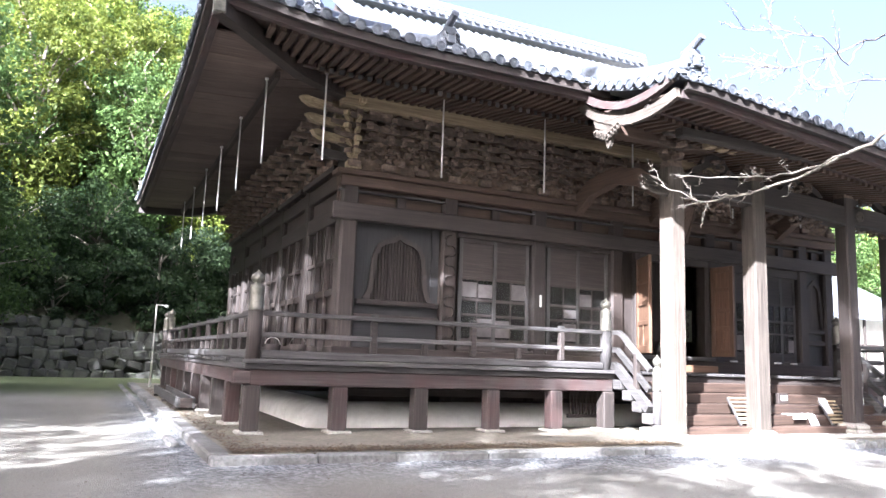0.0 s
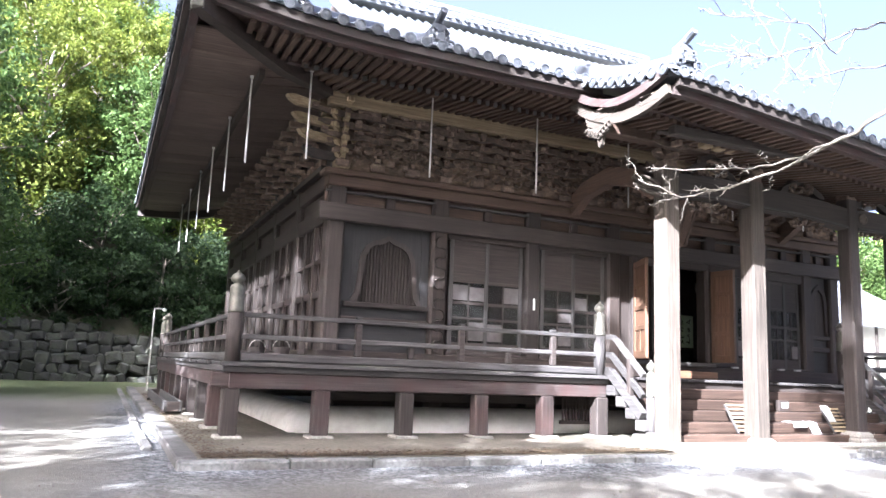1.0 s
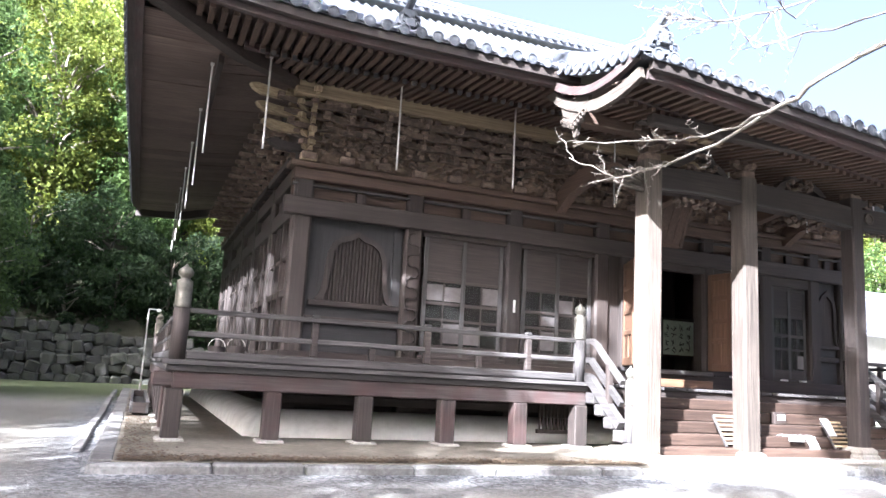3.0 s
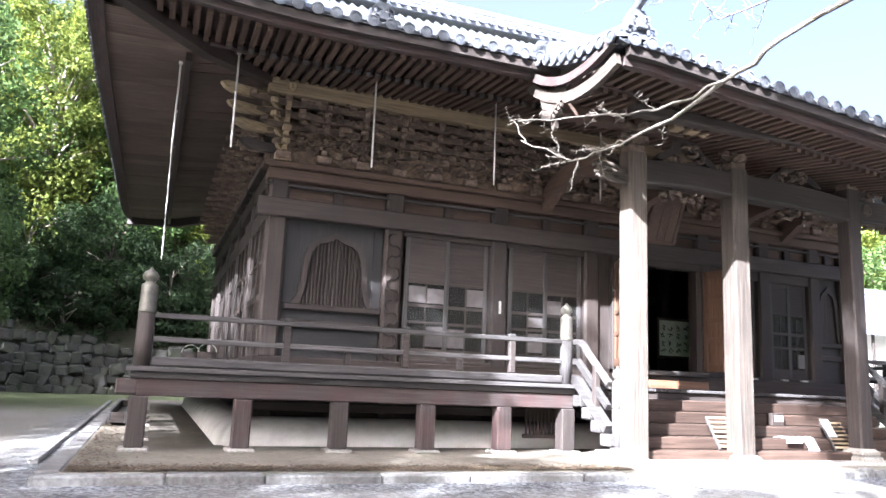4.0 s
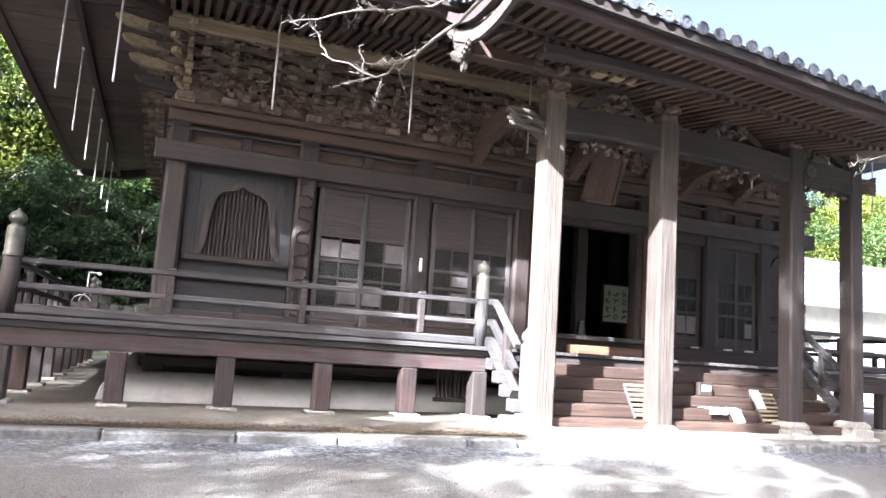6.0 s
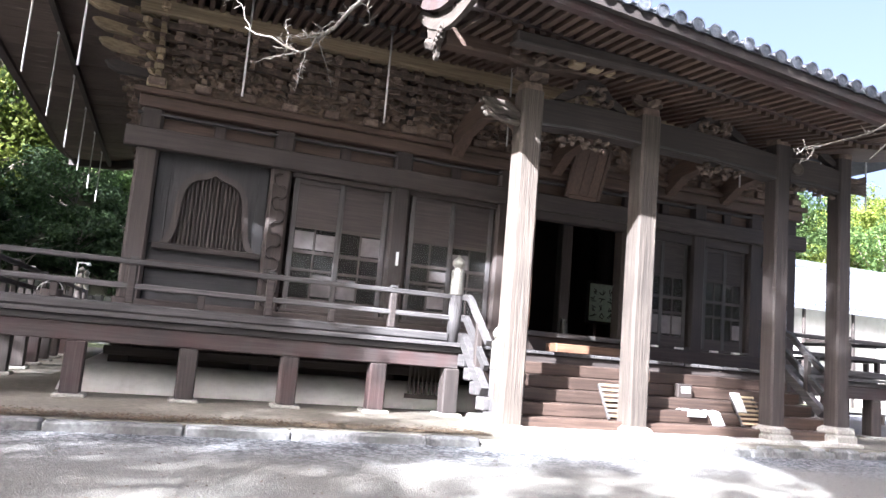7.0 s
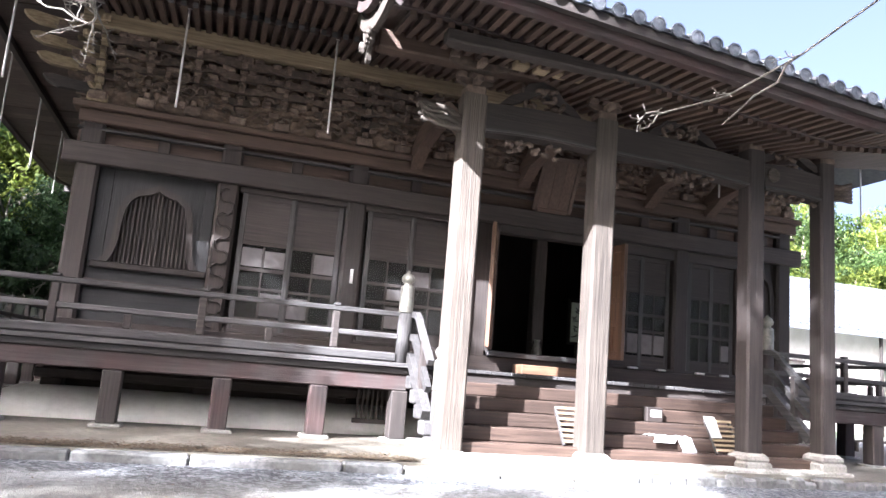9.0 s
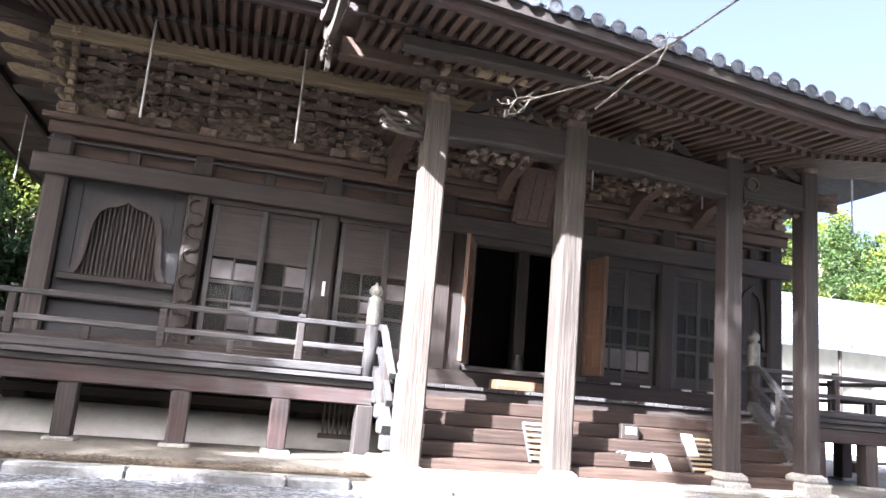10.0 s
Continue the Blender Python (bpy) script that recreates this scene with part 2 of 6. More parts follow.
    br = ramp_node(nt, [(0.35, (0.62, 0.58, 0.52)), (0.65, (1, 1, 1))])
    l.new(big.outputs["Fac"], br.inputs[0])
    l.new(mix3.outputs["Result"], tone.inputs["A"])
    l.new(br.outputs[0], tone.inputs["B"])
    l.new(tone.outputs["Result"], bsdf.inputs["Base Color"])
    bsdf.inputs["Roughness"].default_value = 0.95
    bp = n.new("ShaderNodeBump")
    bp.inputs["Strength"].default_value, bp.inputs["Distance"].default_value = 0.9, 0.03
    hsum = math_node("ADD", fine.outputs["Fac"], math_node("MULTIPLY", vor.outputs["Distance"], gr.outputs[0]))
    l.new(hsum, bp.inputs["Height"])
    l.new(bp.outputs[0], bsdf.inputs["Normal"])
    return m


GROUND = ground_material()


# ---- building blocks ----
def world_of(ob):
    m = ob.matrix_basis.copy()
    if ob.parent:
        m = world_of(ob.parent) @ ob.matrix_parent_inverse @ m
    return m


def link_mesh(name, mesh, mat, parent=None, label="", at=None):
    if mat and not mesh.materials:
        mesh.materials.append(mat)
    ob = new(name, mesh)
    if parent:
        ob.parent = parent
        ob.matrix_parent_inverse = world_of(parent).inverted()
    if at is not None:
        ob.matrix_basis = at
    if label:
        ob["label"] = label
    return ob


def to_mesh(name, bm, smooth=False):
    bmesh.ops.recalc_face_normals(bm, faces=bm.faces)
    if smooth:
        for f in bm.faces:
            f.smooth = True
    me = bpy.data.meshes.new(name)
    bm.to_mesh(me)
    bm.free()
    return me


def part(name, bm, mat, parent, label="", smooth=False, at=None):
    return link_mesh(name, to_mesh(name, bm, smooth), mat, parent, label, at)


def thing(name, x, y, z, label, category, group="", kind=""):
    ob = new(name)
    ob.location = (x, y, z)
    return tagged(ob, label, category, group, kind)


def cb(bm, x0, x1, y0, y1, z0, z1, ch=0.01, m=None):
    """A chamfered box between two corners, moved by m."""
    c = ((x0 + x1) / 2, (y0 + y1) / 2, (z0 + z1) / 2)
    h = (abs(x1 - x0) / 2, abs(y1 - y0) / 2, abs(z1 - z0) / 2)
    ch = min(ch, 0.3 * min(h))
    v = {}
    sg = (-1, 1)
    for sx in sg:
        for sy in sg:
            for sz in sg:
                for k in range(3):
                    s = (sx, sy, sz)
                    p = Vector([c[i] + s[i] * (h[i] if i == k else h[i] - ch) for i in range(3)])
                    v[s, k] = bm.verts.new(m @ p if m else p)
    for k in range(3):
        a, b = (k + 1) % 3, (k + 2) % 3
        for s0 in sg:
            quad = []
            for sa, sb in ((-1, -1), (1, -1), (1, 1), (-1, 1)):
                s = [0, 0, 0]
                s[k], s[a], s[b] = s0, sa, sb
                quad.append(v[tuple(s), k])
            bm.faces.new(quad)
        for sa in sg:
            for sb in sg:
                s1, s2 = [0, 0, 0], [0, 0, 0]
                s1[a], s1[b], s1[k] = sa, sb, -1
                s2[a], s2[b], s2[k] = sa, sb, 1
                s1, s2 = tuple(s1), tuple(s2)
                bm.faces.new((v[s1, a], v[s2, a], v[s2, b], v[s1, b]))
    for sx in sg:
        for sy in sg:
            for sz in sg:
                s = (sx, sy, sz)
                bm.faces.new((v[s, 0], v[s, 1], v[s, 2]))
    return bm


def B(x0, x1, y0, y1, z0, z1, ch=0.01, m=None):
    return cb(bmesh.new(), x0, x1, y0, y1, z0, z1, ch, m)


def beam(name, mats, parent, x0, x1, y0, y1, z0, z1, ch=0.012, label=""):
    """A timber whose grain runs along its longest side."""
    d = (x1 - x0, y1 - y0, z1 - z0)
    return part(name, B(x0, x1, y0, y1, z0, z1, ch), mats["xyz"[d.index(max(d))]], parent, label)


def lathe(bm, x, y, profile, seg=14):
    rings = []
    for r, z in profile:
        rings.append([bm.verts.new((x + r * math.cos(2 * math.pi * i / seg), y + r * math.sin(2 * math.pi * i / seg), z)) for i in range(seg)])
    for a, b in zip(rings, rings[1:]):
        for i in range(seg):
            bm.faces.new((a[i], a[(i + 1) % seg], b[(i + 1) % seg], b[i]))
    bm.faces.new(rings[0])
    bm.faces.new(rings[-1])
    return bm


def sweep(bm, pts, w, h, up=Vector((0, 0, 1)), taper=None):
    """A bar of rectangular section along a path."""
    pts = [Vector(p) for p in pts]
    rings = []
    for i, p in enumerate(pts):
        t = (pts[min(i + 1, len(pts) - 1)] - pts[max(i - 1, 0)]).normalized()
        side = t.cross(up).normalized()
        u = side.cross(t).normalized()
        k = taper[i] if taper else 1.0
        rings.append([bm.verts.new(p + side * a * w / 2 * k + u * b * h / 2 * k) for a, b in ((-1, -1), (1, -1), (1, 1), (-1, 1))])
    for a, b in zip(rings, rings[1:]):
        for i in range(4):
            bm.faces.new((a[i], a[(i + 1) % 4], b[(i + 1) % 4], b[i]))
    bm.faces.new(rings[0])
    bm.faces.new(rings[-1])
    return bm


def tube(bm, pts, radii, seg=6):
    pts = [Vector(p) for p in pts]
    rings = []
    for i, p in enumerate(pts):
        t = (pts[min(i + 1, len(pts) - 1)] - pts[max(i - 1, 0)]).normalized()
        side = t.cross(Vector((0.3, 0.1, 1)) if abs(t.z) < 0.9 else Vector((1, 0, 0))).normalized()
        u = side.cross(t)
        rings.append([bm.verts.new(p + (side * math.cos(2 * math.pi * k / seg) + u * math.sin(2 * math.pi * k / seg)) * radii[i]) for k in range(seg)])
    for a, b in zip(rings, rings[1:]):
        for i in range(seg):
            bm.faces.new((a[i], a[(i + 1) % seg], b[(i + 1) % seg], b[i]))
    bm.faces.new(rings[0])
    bm.faces.new(rings[-1])
    return bm


def prism(bm, outline, place, depth):
    """A flat outline (u, v) given thickness; place(u, v, w) puts it in the world."""
    f = [bm.verts.new(place(u, v, 0)) for u, v in outline]
    b = [bm.verts.new(place(u, v, depth)) for u, v in outline]
    n = len(outline)
    bm.faces.new(f)
    bm.faces.new(b)
    for i in range(n):
        bm.faces.new((f[i], f[(i + 1) % n], b[(i + 1) % n], b[i]))
    return bm

# ---- ground ----
def ground_height(x, y):
    h = 0.03 * noise.noise((x * 0.3, y * 0.3, 0)) * min(1, max(0, (abs(y + 8) - 3) / 10))
    k = min(1, max(0, (y + 8.0) / 3.6))
    h += 0.09 * k * k * (3 - 2 * k)
    if y > 26.5:
        h = max(h, min(26.0, 2.6 + (y - 26.5) * 0.62)) if x < 8 else max(h, min(22.0, (y - 26.5) * 0.42))
    if x < -11 and y > -4:
        h = max(h, min(18.0, (-11 - x) * 0.5))
    return h


def axis(lo, hi, fine_lo, fine_hi, step):
    a = list(np.arange(fine_lo, fine_hi + 0.01, step))
    k, s = fine_hi, step
    while k < hi:
        s *= 1.35
        k += s
        a.append(min(k, hi))
    k, s = fine_lo, step
    while k > lo:
        s *= 1.35
        k -= s
        a.insert(0, max(k, lo))
    return a


def build_ground():
    xs, ys = axis(-900, 900, -22, 40, 1.0), axis(-900, 900, -20, 50, 1.0)
    verts = [(x, y, ground_height(x, y)) for y in ys for x in xs]
    w = len(xs)
    faces = [(j * w + i, j * w + i + 1, (j + 1) * w + i + 1, (j + 1) * w + i) for j in range(len(ys) - 1) for i in range(w - 1)]
    me = bpy.data.meshes.new("ground")
    me.from_pydata(verts, [], faces)
    for p in me.polygons:
        p.use_smooth = True
    return tagged(link_mesh("ground", me, GROUND), "sandy ground with bluish gravel by the kerb", "ground", kind="structure")


build_ground()
KX, KY = -2.62, -3.85
BASE = 0.2
def kerb_line(x):
    """Line of the rubble edging beyond the stairs, bending back from the hall's front."""
    return KY + 0.02 + 0.030 * max(0.0, x - 7.6) ** 1.6


edge = [(KX + 0.1, KY + 0.1), (4.4, KY + 0.1)] + [(float(x), kerb_line(float(x)) + 0.1) for x in np.linspace(4.9, 19.0, 16)] + [(19.0, 17.0), (KX + 0.1, 17.0)]
terrace = part("terrace", prism(bmesh.new(), edge, lambda u, v, w: Vector((u, v, BASE - w)), 0.5), EARTH, None)
tagged(terrace, "packed brown earth terrace under the hall", "terrace", kind="structure")


def build_kerb(name, along, start, end, across, label, gap=0.012, low=0.0, half=0.13):
    kerb = thing(name, start if along == "x" else across, across if along == "x" else start, 0, label, "kerb", kind="structure")
    rng = random.Random(len(name))
    p = start
    while p < end:
        ln = min(rng.uniform(0.9, 1.6), end - p)
        z = BASE + 0.015 - low + rng.uniform(-0.008, 0.008)
        o = rng.uniform(-0.012, 0.012)
        if along == "x":
            bm = B(p, p + ln - gap, across - half + o, across + half + o, -0.2, z, 0.022)
        else:
            bm = B(across - half + o, across + half + o, p, p + ln - gap, -0.2, z, 0.022)
        part("kerb_stone", bm, KERB, kerb)
        p += ln
    return kerb


build_kerb("front_kerb", "x", KX - 0.14, 4.35, KY, "row of weathered pale granite kerb stones", low=0.02, half=0.11)


def rubble_edging():
    """Short rough stones set on end along the bending edge of the terrace."""
    ed = thing("rubble_edging", 12.0, KY, 0, "rough dark rubble edging stones along the terrace", "kerb", kind="structure")
    r = random.Random(8)
    x = 7.3
    while x < 18.8:
        w = r.uniform(0.16, 0.34)
        y, a = kerb_line(x), math.atan2(kerb_line(x + 0.2) - kerb_line(x), 0.2)
        m = Matrix.Translation((x, y + r.uniform(-0.03, 0.03), 0)) @ Matrix.Rotation(a + r.uniform(-0.1, 0.1), 4, "Z") @ Matrix.Rotation(r.uniform(-0.06, 0.06), 4, "Y")
        part("edging_stone", B(-w / 2, w / 2 - 0.01, -0.1, 0.1, -0.2, BASE + r.uniform(-0.03, 0.035), 0.03, m), KERB, ed)
        x += w * math.cos(a)


rubble_edging()
# worn flat slabs before the stairs, sunk nearly flush
slabs = thing("threshold_slabs", 5.9, KY, 0, "worn pale slabs sunk in the ground before the stairs", "paving", kind="structure")
for a, b in ((4.37, 5.5), (5.52, 6.45), (6.47, 7.28)):
    part("slab", B(a, b - 0.01, KY - 0.16, KY + 0.2, -0.1, BASE - 0.035, 0.03), STONE, slabs)
build_kerb("side_kerb", "y", KY + 0.16, 17.0, KX, "row of granite kerb stones beside a gutter")
build_kerb("outer_gutter_kerb", "y", KY + 1.9, 17.0, KX - 0.36, "low worn granite gutter edge in gravel", 0.012, 0.07, 0.07)

# ---- hall: columns, beams, walls ----
DECK = 1.33
HX = [0.02, 2.12, 4.22, 6.25, 8.98, 10.64, 12.1, 13.05]
HY = [0.15, 2.55, 4.95, 7.35, 9.75, 12.1]
XR, YB = 13.2, 12.25
hall = thing("temple_hall", 6.5, 6.0, DECK, "old dark timber temple hall with carved brackets", "temple")


def hall_column(x, y, wide=0.17, mats=WD):
    bm = bmesh.new()
    ch = 0.045
    pts = [(-wide, -wide + ch), (-wide + ch, -wide), (wide - ch, -wide), (wide, -wide + ch), (wide, wide - ch), (wide - ch, wide), (-wide + ch, wide), (-wide, wide - ch)]
    prism(bm, pts, lambda u, v, w: Vector((x + u, y + v, DECK - 0.06 + w)), 4.95)
    return part("column", bm, mats["z"], hall)


for i, x in enumerate(HX):
    hall_column(x, 0.15, mats=WM if i in (0, 2) else WD)
for y in HY[1:]:
    hall_column(0.02, y)
    hall_column(13.05, y)


def front_beam(name, z0, z1, y0, y1, mats, x0=-0.2, x1=13.3, label=""):
    beam(name, mats, hall, x0, x1, y0, y1, z0, z1, 0.016, label)


front_beam("sill_beam", DECK, DECK + 0.27, -0.03, 0.3, WD)
front_beam("tie_beam", 3.95, 4.27, -0.10, 0.1, WM, -0.34, 13.4, "long horizontal tie beam")
front_beam("frieze_board", 4.27, 4.62, 0.12, 0.2, WB)
front_beam("upper_beam", 4.60, 4.80, -0.07, 0.25, WB)
front_beam("cap_strip", 4.803, 4.90, -0.17, 0.25, WB, -0.3, 13.35)
front_beam("light_strip", 4.50, 4.535, -0.02, 0.118, WG)
front_beam("wall_plate", 6.03, 6.29, -0.40, -0.14, WY, -0.35, 13.3, "pale timber wall plate under the rafters")
for side_x, o in ((0.02, -1), (13.05, 1)):
    a, b = sorted((side_x + o * 0.12, side_x - o * 0.08))
    for nm, z0, z1, mats in (("sill_beam", DECK, DECK + 0.27, WD), ("tie_beam", 3.95, 4.27, WM), ("upper_beam", 4.6, 4.9, WD), ("wall_plate", 6.22, 6.5, WM)):
        beam(nm, mats, hall, a - 0.04, b + 0.04, 0.36, YB, z0, z1, 0.015)
    part("wall_board", B(side_x - 0.05, side_x + 0.05, 0.33, YB, DECK + 0.25, 6.25, 0.01), WD["z"], hall)
part("back_wall", B(0.0, XR, YB - 0.12, YB, DECK, 6.4, 0.01), WD["z"], hall)
for z in (4.38,):
    for i in range(len(HX) - 1):
        cx = (HX[i] + HX[i + 1]) / 2
        part("short_strut", B(cx - 0.09, cx + 0.09, 0.03, 0.115, 4.27, 4.5, 0.01), WD["z"], hall)

# side wall: sliding doors and rails between the columns
for i in range(len(HY) - 1):
    y0, y1 = HY[i] + 0.2, HY[i + 1] - 0.2
    beam("side_rail", WD, hall, -0.11, -0.045, y0, y1, 2.55, 2.68)
    beam("side_rail", WD, hall, -0.11, -0.045, y0, y1, 3.2, 3.28)
    for k in range(4):
        yy = y0 + (y1 - y0) * k / 3
        beam("side_stile", WM, hall, -0.13, -0.047, yy - 0.05, yy + 0.05, DECK + 0.27, 3.95)
    for k in range(9):
        yy = y0 + (y1 - y0) * (k + 0.5) / 9
        beam("side_batten", WD, hall, -0.082, -0.046, yy - 0.012, yy + 0.012, 2.68, 3.95)
    beam("bracket_rail", WD, hall, -0.28, -0.12, y0 - 0.1, y1 + 0.1, 4.9, 5.02)


# ---- wall panels of the front ----
def bell_window(x0, x1):
    """Dark boarded panel with a bell-shaped opening and upright bars."""
    cx, zb, zt, hw = (x0 + x1) / 2 + 0.02, 2.50, 3.74, min(0.68, 0.42 * (x1 - x0))
    prof = [(1.0, 0.0), (0.90, 0.07), (0.83, 0.18), (0.79, 0.34), (0.77, 0.52), (0.73, 0.68), (0.62, 0.82), (0.44, 0.90), (0.26, 0.925), (0.12, 0.96), (0.0, 1.0)]
    right = [(cx + hw * a, zb + (zt - zb) * b) for a, b in prof]
    left = [(2 * cx - u, v) for u, v in reversed(right[:-1])]
    curve = right + left
    win = thing("bell_window", cx, 0.1, DECK + 0.27, "bell-shaped latticed window in dark boards", "window")
    # boards round the opening, in one ring of quads
    bm = bmesh.new()
    outer = []
    for u, v in curve:
        du, dv = u - cx, v - (zb + 0.5)
        k = min((x1 - cx) / abs(du) if abs(du) > 1e-4 else 99, (3.96 - zb - 0.5) / dv if dv > 1e-4 else 99, (zb + 0.5 - 2.2) / -dv if dv < -1e-4 else 99)
        outer.append((cx + du * k, zb + 0.5 + dv * k))
    n = len(curve)
    for yy in (0.13, 0.18):
        a = [bm.verts.new((u, yy, v)) for u, v in curve]
        b = [bm.verts.new((u, yy, v)) for u, v in outer]
        for i in range(n - 1):
            bm.faces.new((a[i], a[i + 1], b[i + 1], b[i]))
    part("board", bm, WN["z"], win)
    part("lower_board", B(x0, x1, 0.12, 0.18, DECK + 0.27, zb - 0.003, 0.004), WN["x"], win)
    for xa, xb in ((x0, cx - hw - 0.003), (cx + hw + 0.003, x1)):
        part("side_board", B(xa, xb, 0.115, 0.175, zb, 3.95, 0.004), WN["z"], win)
    bm = sweep(bmesh.new(), [(u, 0.10, v) for u, v in curve], 0.10, 0.05, up=Vector((0, 1, 0)))
    part("bell_frame", bm, WM["z"], win, "curved wooden window frame")
    part("window_sill", B(cx - hw - 0.16, cx + hw + 0.16, 0.03, 0.15, zb - 0.10, zb - 0.002, 0.012), WM["x"], win)
    part("low_rail", B(x0, x1, 0.04, 0.117, 2.10, 2.22, 0.012), WD["x"], win)
    for k in range(21):
        u = cx - hw + (k + 0.7) * 2 * hw / 21.4
        a = abs(u - cx) / hw
        top = 0.0
        for (p, q), (r, s) in zip(prof, prof[1:]):
            if r <= a <= p:
                top = q + (s - q) * (p - a) / max(p - r, 1e-6)
        if top > 0.1:
            part("bar", B(u - 0.017, u + 0.017, 0.135, 0.175, zb, zb + (zt - zb) * top, 0.004), WM["z"], win)
    # dark sheet standing in for the unlit room behind the bars
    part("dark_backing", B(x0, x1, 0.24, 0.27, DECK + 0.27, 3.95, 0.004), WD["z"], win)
    return win


def sash_window(x0, x1, zt=3.86, papers=(), label="pair of grey wooden sliding sashes with glass"):
    zb = 1.66
    win = thing("sliding_window", (x0 + x1) / 2, 0.1, zb, label, "window")
    part("head_rail", B(x0 - 0.06, x1 + 0.06, 0.02, 0.16, zt, 3.95, 0.01), WM["x"], win)
    part("window_sill", B(x0 - 0.06, x1 + 0.06, -0.02, 0.2, DECK + 0.272, zb, 0.012), WM["x"], win)
    mid = (x0 + x1) / 2
    for k, (a, b) in enumerate(((x0, mid + 0.03), (mid - 0.03, x1))):
        yo = 0.05 + 0.052 * k
        fr = bmesh.new()
        for u in (a, b - 0.085):
            cb(fr, u, u + 0.085, yo, yo + 0.045, zb, zt, 0.006)
        sash = part("sash_frame", fr, WG["z"], win, "weathered grey sash frame")
        rails = [(zt - 0.09, zt), (3.03, 3.09), (2.60, 2.66), (2.30, 2.35), (zb, zb + 0.20)]
        for z0, z1 in rails:
            part("rail", B(a + 0.068, b - 0.068, yo + 0.004, yo + 0.042, z0, z1, 0.005), WM["x"], sash)
        c = (a + b) / 2
        part("muntin", B(c - 0.015, c + 0.015, yo + 0.006, yo + 0.038, zb + 0.2, 3.03, 0.004), WM["z"], sash)
        part("upper_panel", B(a + 0.06, b - 0.06, yo + 0.016, yo + 0.03, 3.06, zt - 0.04, 0.001), WM["x"], sash)
        g = part("pane", B(a + 0.06, b - 0.06, yo + 0.02, yo + 0.026, zb + 0.1, 3.05, 0.001), GLASS, sash)
        g.visible_shadow = False
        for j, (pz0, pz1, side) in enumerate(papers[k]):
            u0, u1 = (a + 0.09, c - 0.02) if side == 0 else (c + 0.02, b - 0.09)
            # paper darkened in colour for the shade of the window
            part("paper", B(u0, u1, yo + 0.006, yo + 0.012, pz0, pz1, 0.001), SHADEPAPER, sash, "paper in the lattice, greyed as if in shade")
    # slatted screen behind the panes
    scr = bmesh.new()
    for k in range(7):
        z = zb + 0.25 + k * 0.3
        cb(scr, x0, x1, 0.30, 0.325, z, z + 0.2, 0.004)
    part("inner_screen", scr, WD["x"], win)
    # sheet whose dark colour takes the place of the room's shade
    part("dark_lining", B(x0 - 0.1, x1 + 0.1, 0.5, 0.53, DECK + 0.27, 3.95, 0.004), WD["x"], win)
    return win


bell_window(0.2, 1.94)
P1 = ([(2.68, 2.98, 0), (2.68, 2.95, 1), (1.9, 2.26, 1)], [(2.68, 3.0, 1), (1.9, 2.24, 0)])
P2 = ([(1.9, 2.26, 1), (2.38, 2.56, 1)], [(2.66, 2.92, 0)])
sash_window(2.36, 4.03, papers=P1)
sash_window(4.44, 6.06, papers=P2)
sash_window(9.18, 10.45, zt=3.74, papers=([(1.9, 2.26, 0), (1.9, 2.26, 1)], [(1.9, 2.26, 0), (1.9, 2.26, 1)]), label="pair of dark lattice sashes beside the door")
sash_window(10.82, 11.92, zt=3.74, papers=([], [(1.9, 2.2, 1)]), label="pair of dark lattice sashes with few papers")
bell_window(12.2, 12.95)
for x0, x1 in ((6.4, 6.70), (8.982, 9.1)):
    part("side_board", B(x0, x1, 0.06, 0.14, DECK + 0.27, 3.95, 0.006), WM["z"], hall)
# narrow tag on the third column
tag = part("paper_tag", B(4.215, 4.265, -0.028, -0.022, 2.58, 2.82, 0.001), PAPER, None)
tagged(tag, "narrow white paper strip pasted on a column", "tag")

# ---- doorway ----
door = thing("entrance_door", 7.9, 0.0, DECK, "open double timber door with panelled brown leaves", "door")
for x0, x1 in ((6.70, 6.82), (8.86, 8.98)):
    part("jamb", B(x0, x1, -0.05, 0.2, DECK + 0.27, 3.95, 0.012), WM["z"], door)
part("lintel", B(6.82, 8.86, -0.05, 0.2, 3.80, 3.95, 0.012), WM["x"], door)
part("threshold", B(6.70, 8.98, -0.14, 0.22, DECK + 0.272, DECK + 0.36, 0.012), WG["x"], door)


def door_leaf(hx, sign, angle, L):
    m = Matrix.Translation((hx, -0.06, 0)) @ Matrix.Rotation(radians(angle), 4, "Z")
    z0, z1 = DECK + 0.38, 3.78
    bm = bmesh.new()
    for a, b, c, d in ((0, 0.11, z0, z1), (L - 0.11, L, z0, z1)):
        cb(bm, sign * a, sign * b, -0.035, 0.035, c, d, 0.008, m)
    leaf = part("door_leaf", bm, WW["z"], door, "open panelled door leaf in warm brown wood")
    for c, d in ((z0, z0 + 0.16), (2.3, 2.40), (2.72, 2.82), (3.2, 3.3), (z1 - 0.14, z1)):
        part("door_rail", B(sign * 0.11, sign * (L - 0.11), -0.033, 0.033, c, d, 0.008, m), WW["x"], leaf)
    part("panel", B(sign * 0.1, sign * (L - 0.1), -0.012, 0.012, z0 + 0.1, z1 - 0.1, 0.002, m), WW["z"], leaf)
    part("mid_stile", B(sign * (L / 2 - 0.04), sign * (L / 2 + 0.04), -0.03, 0.03, z0 + 0.16, 2.3, 0.006, m), WW["z"], leaf)


door_leaf(6.76, -1, 66, 0.93)
door_leaf(8.94, 1, -84, 0.62)

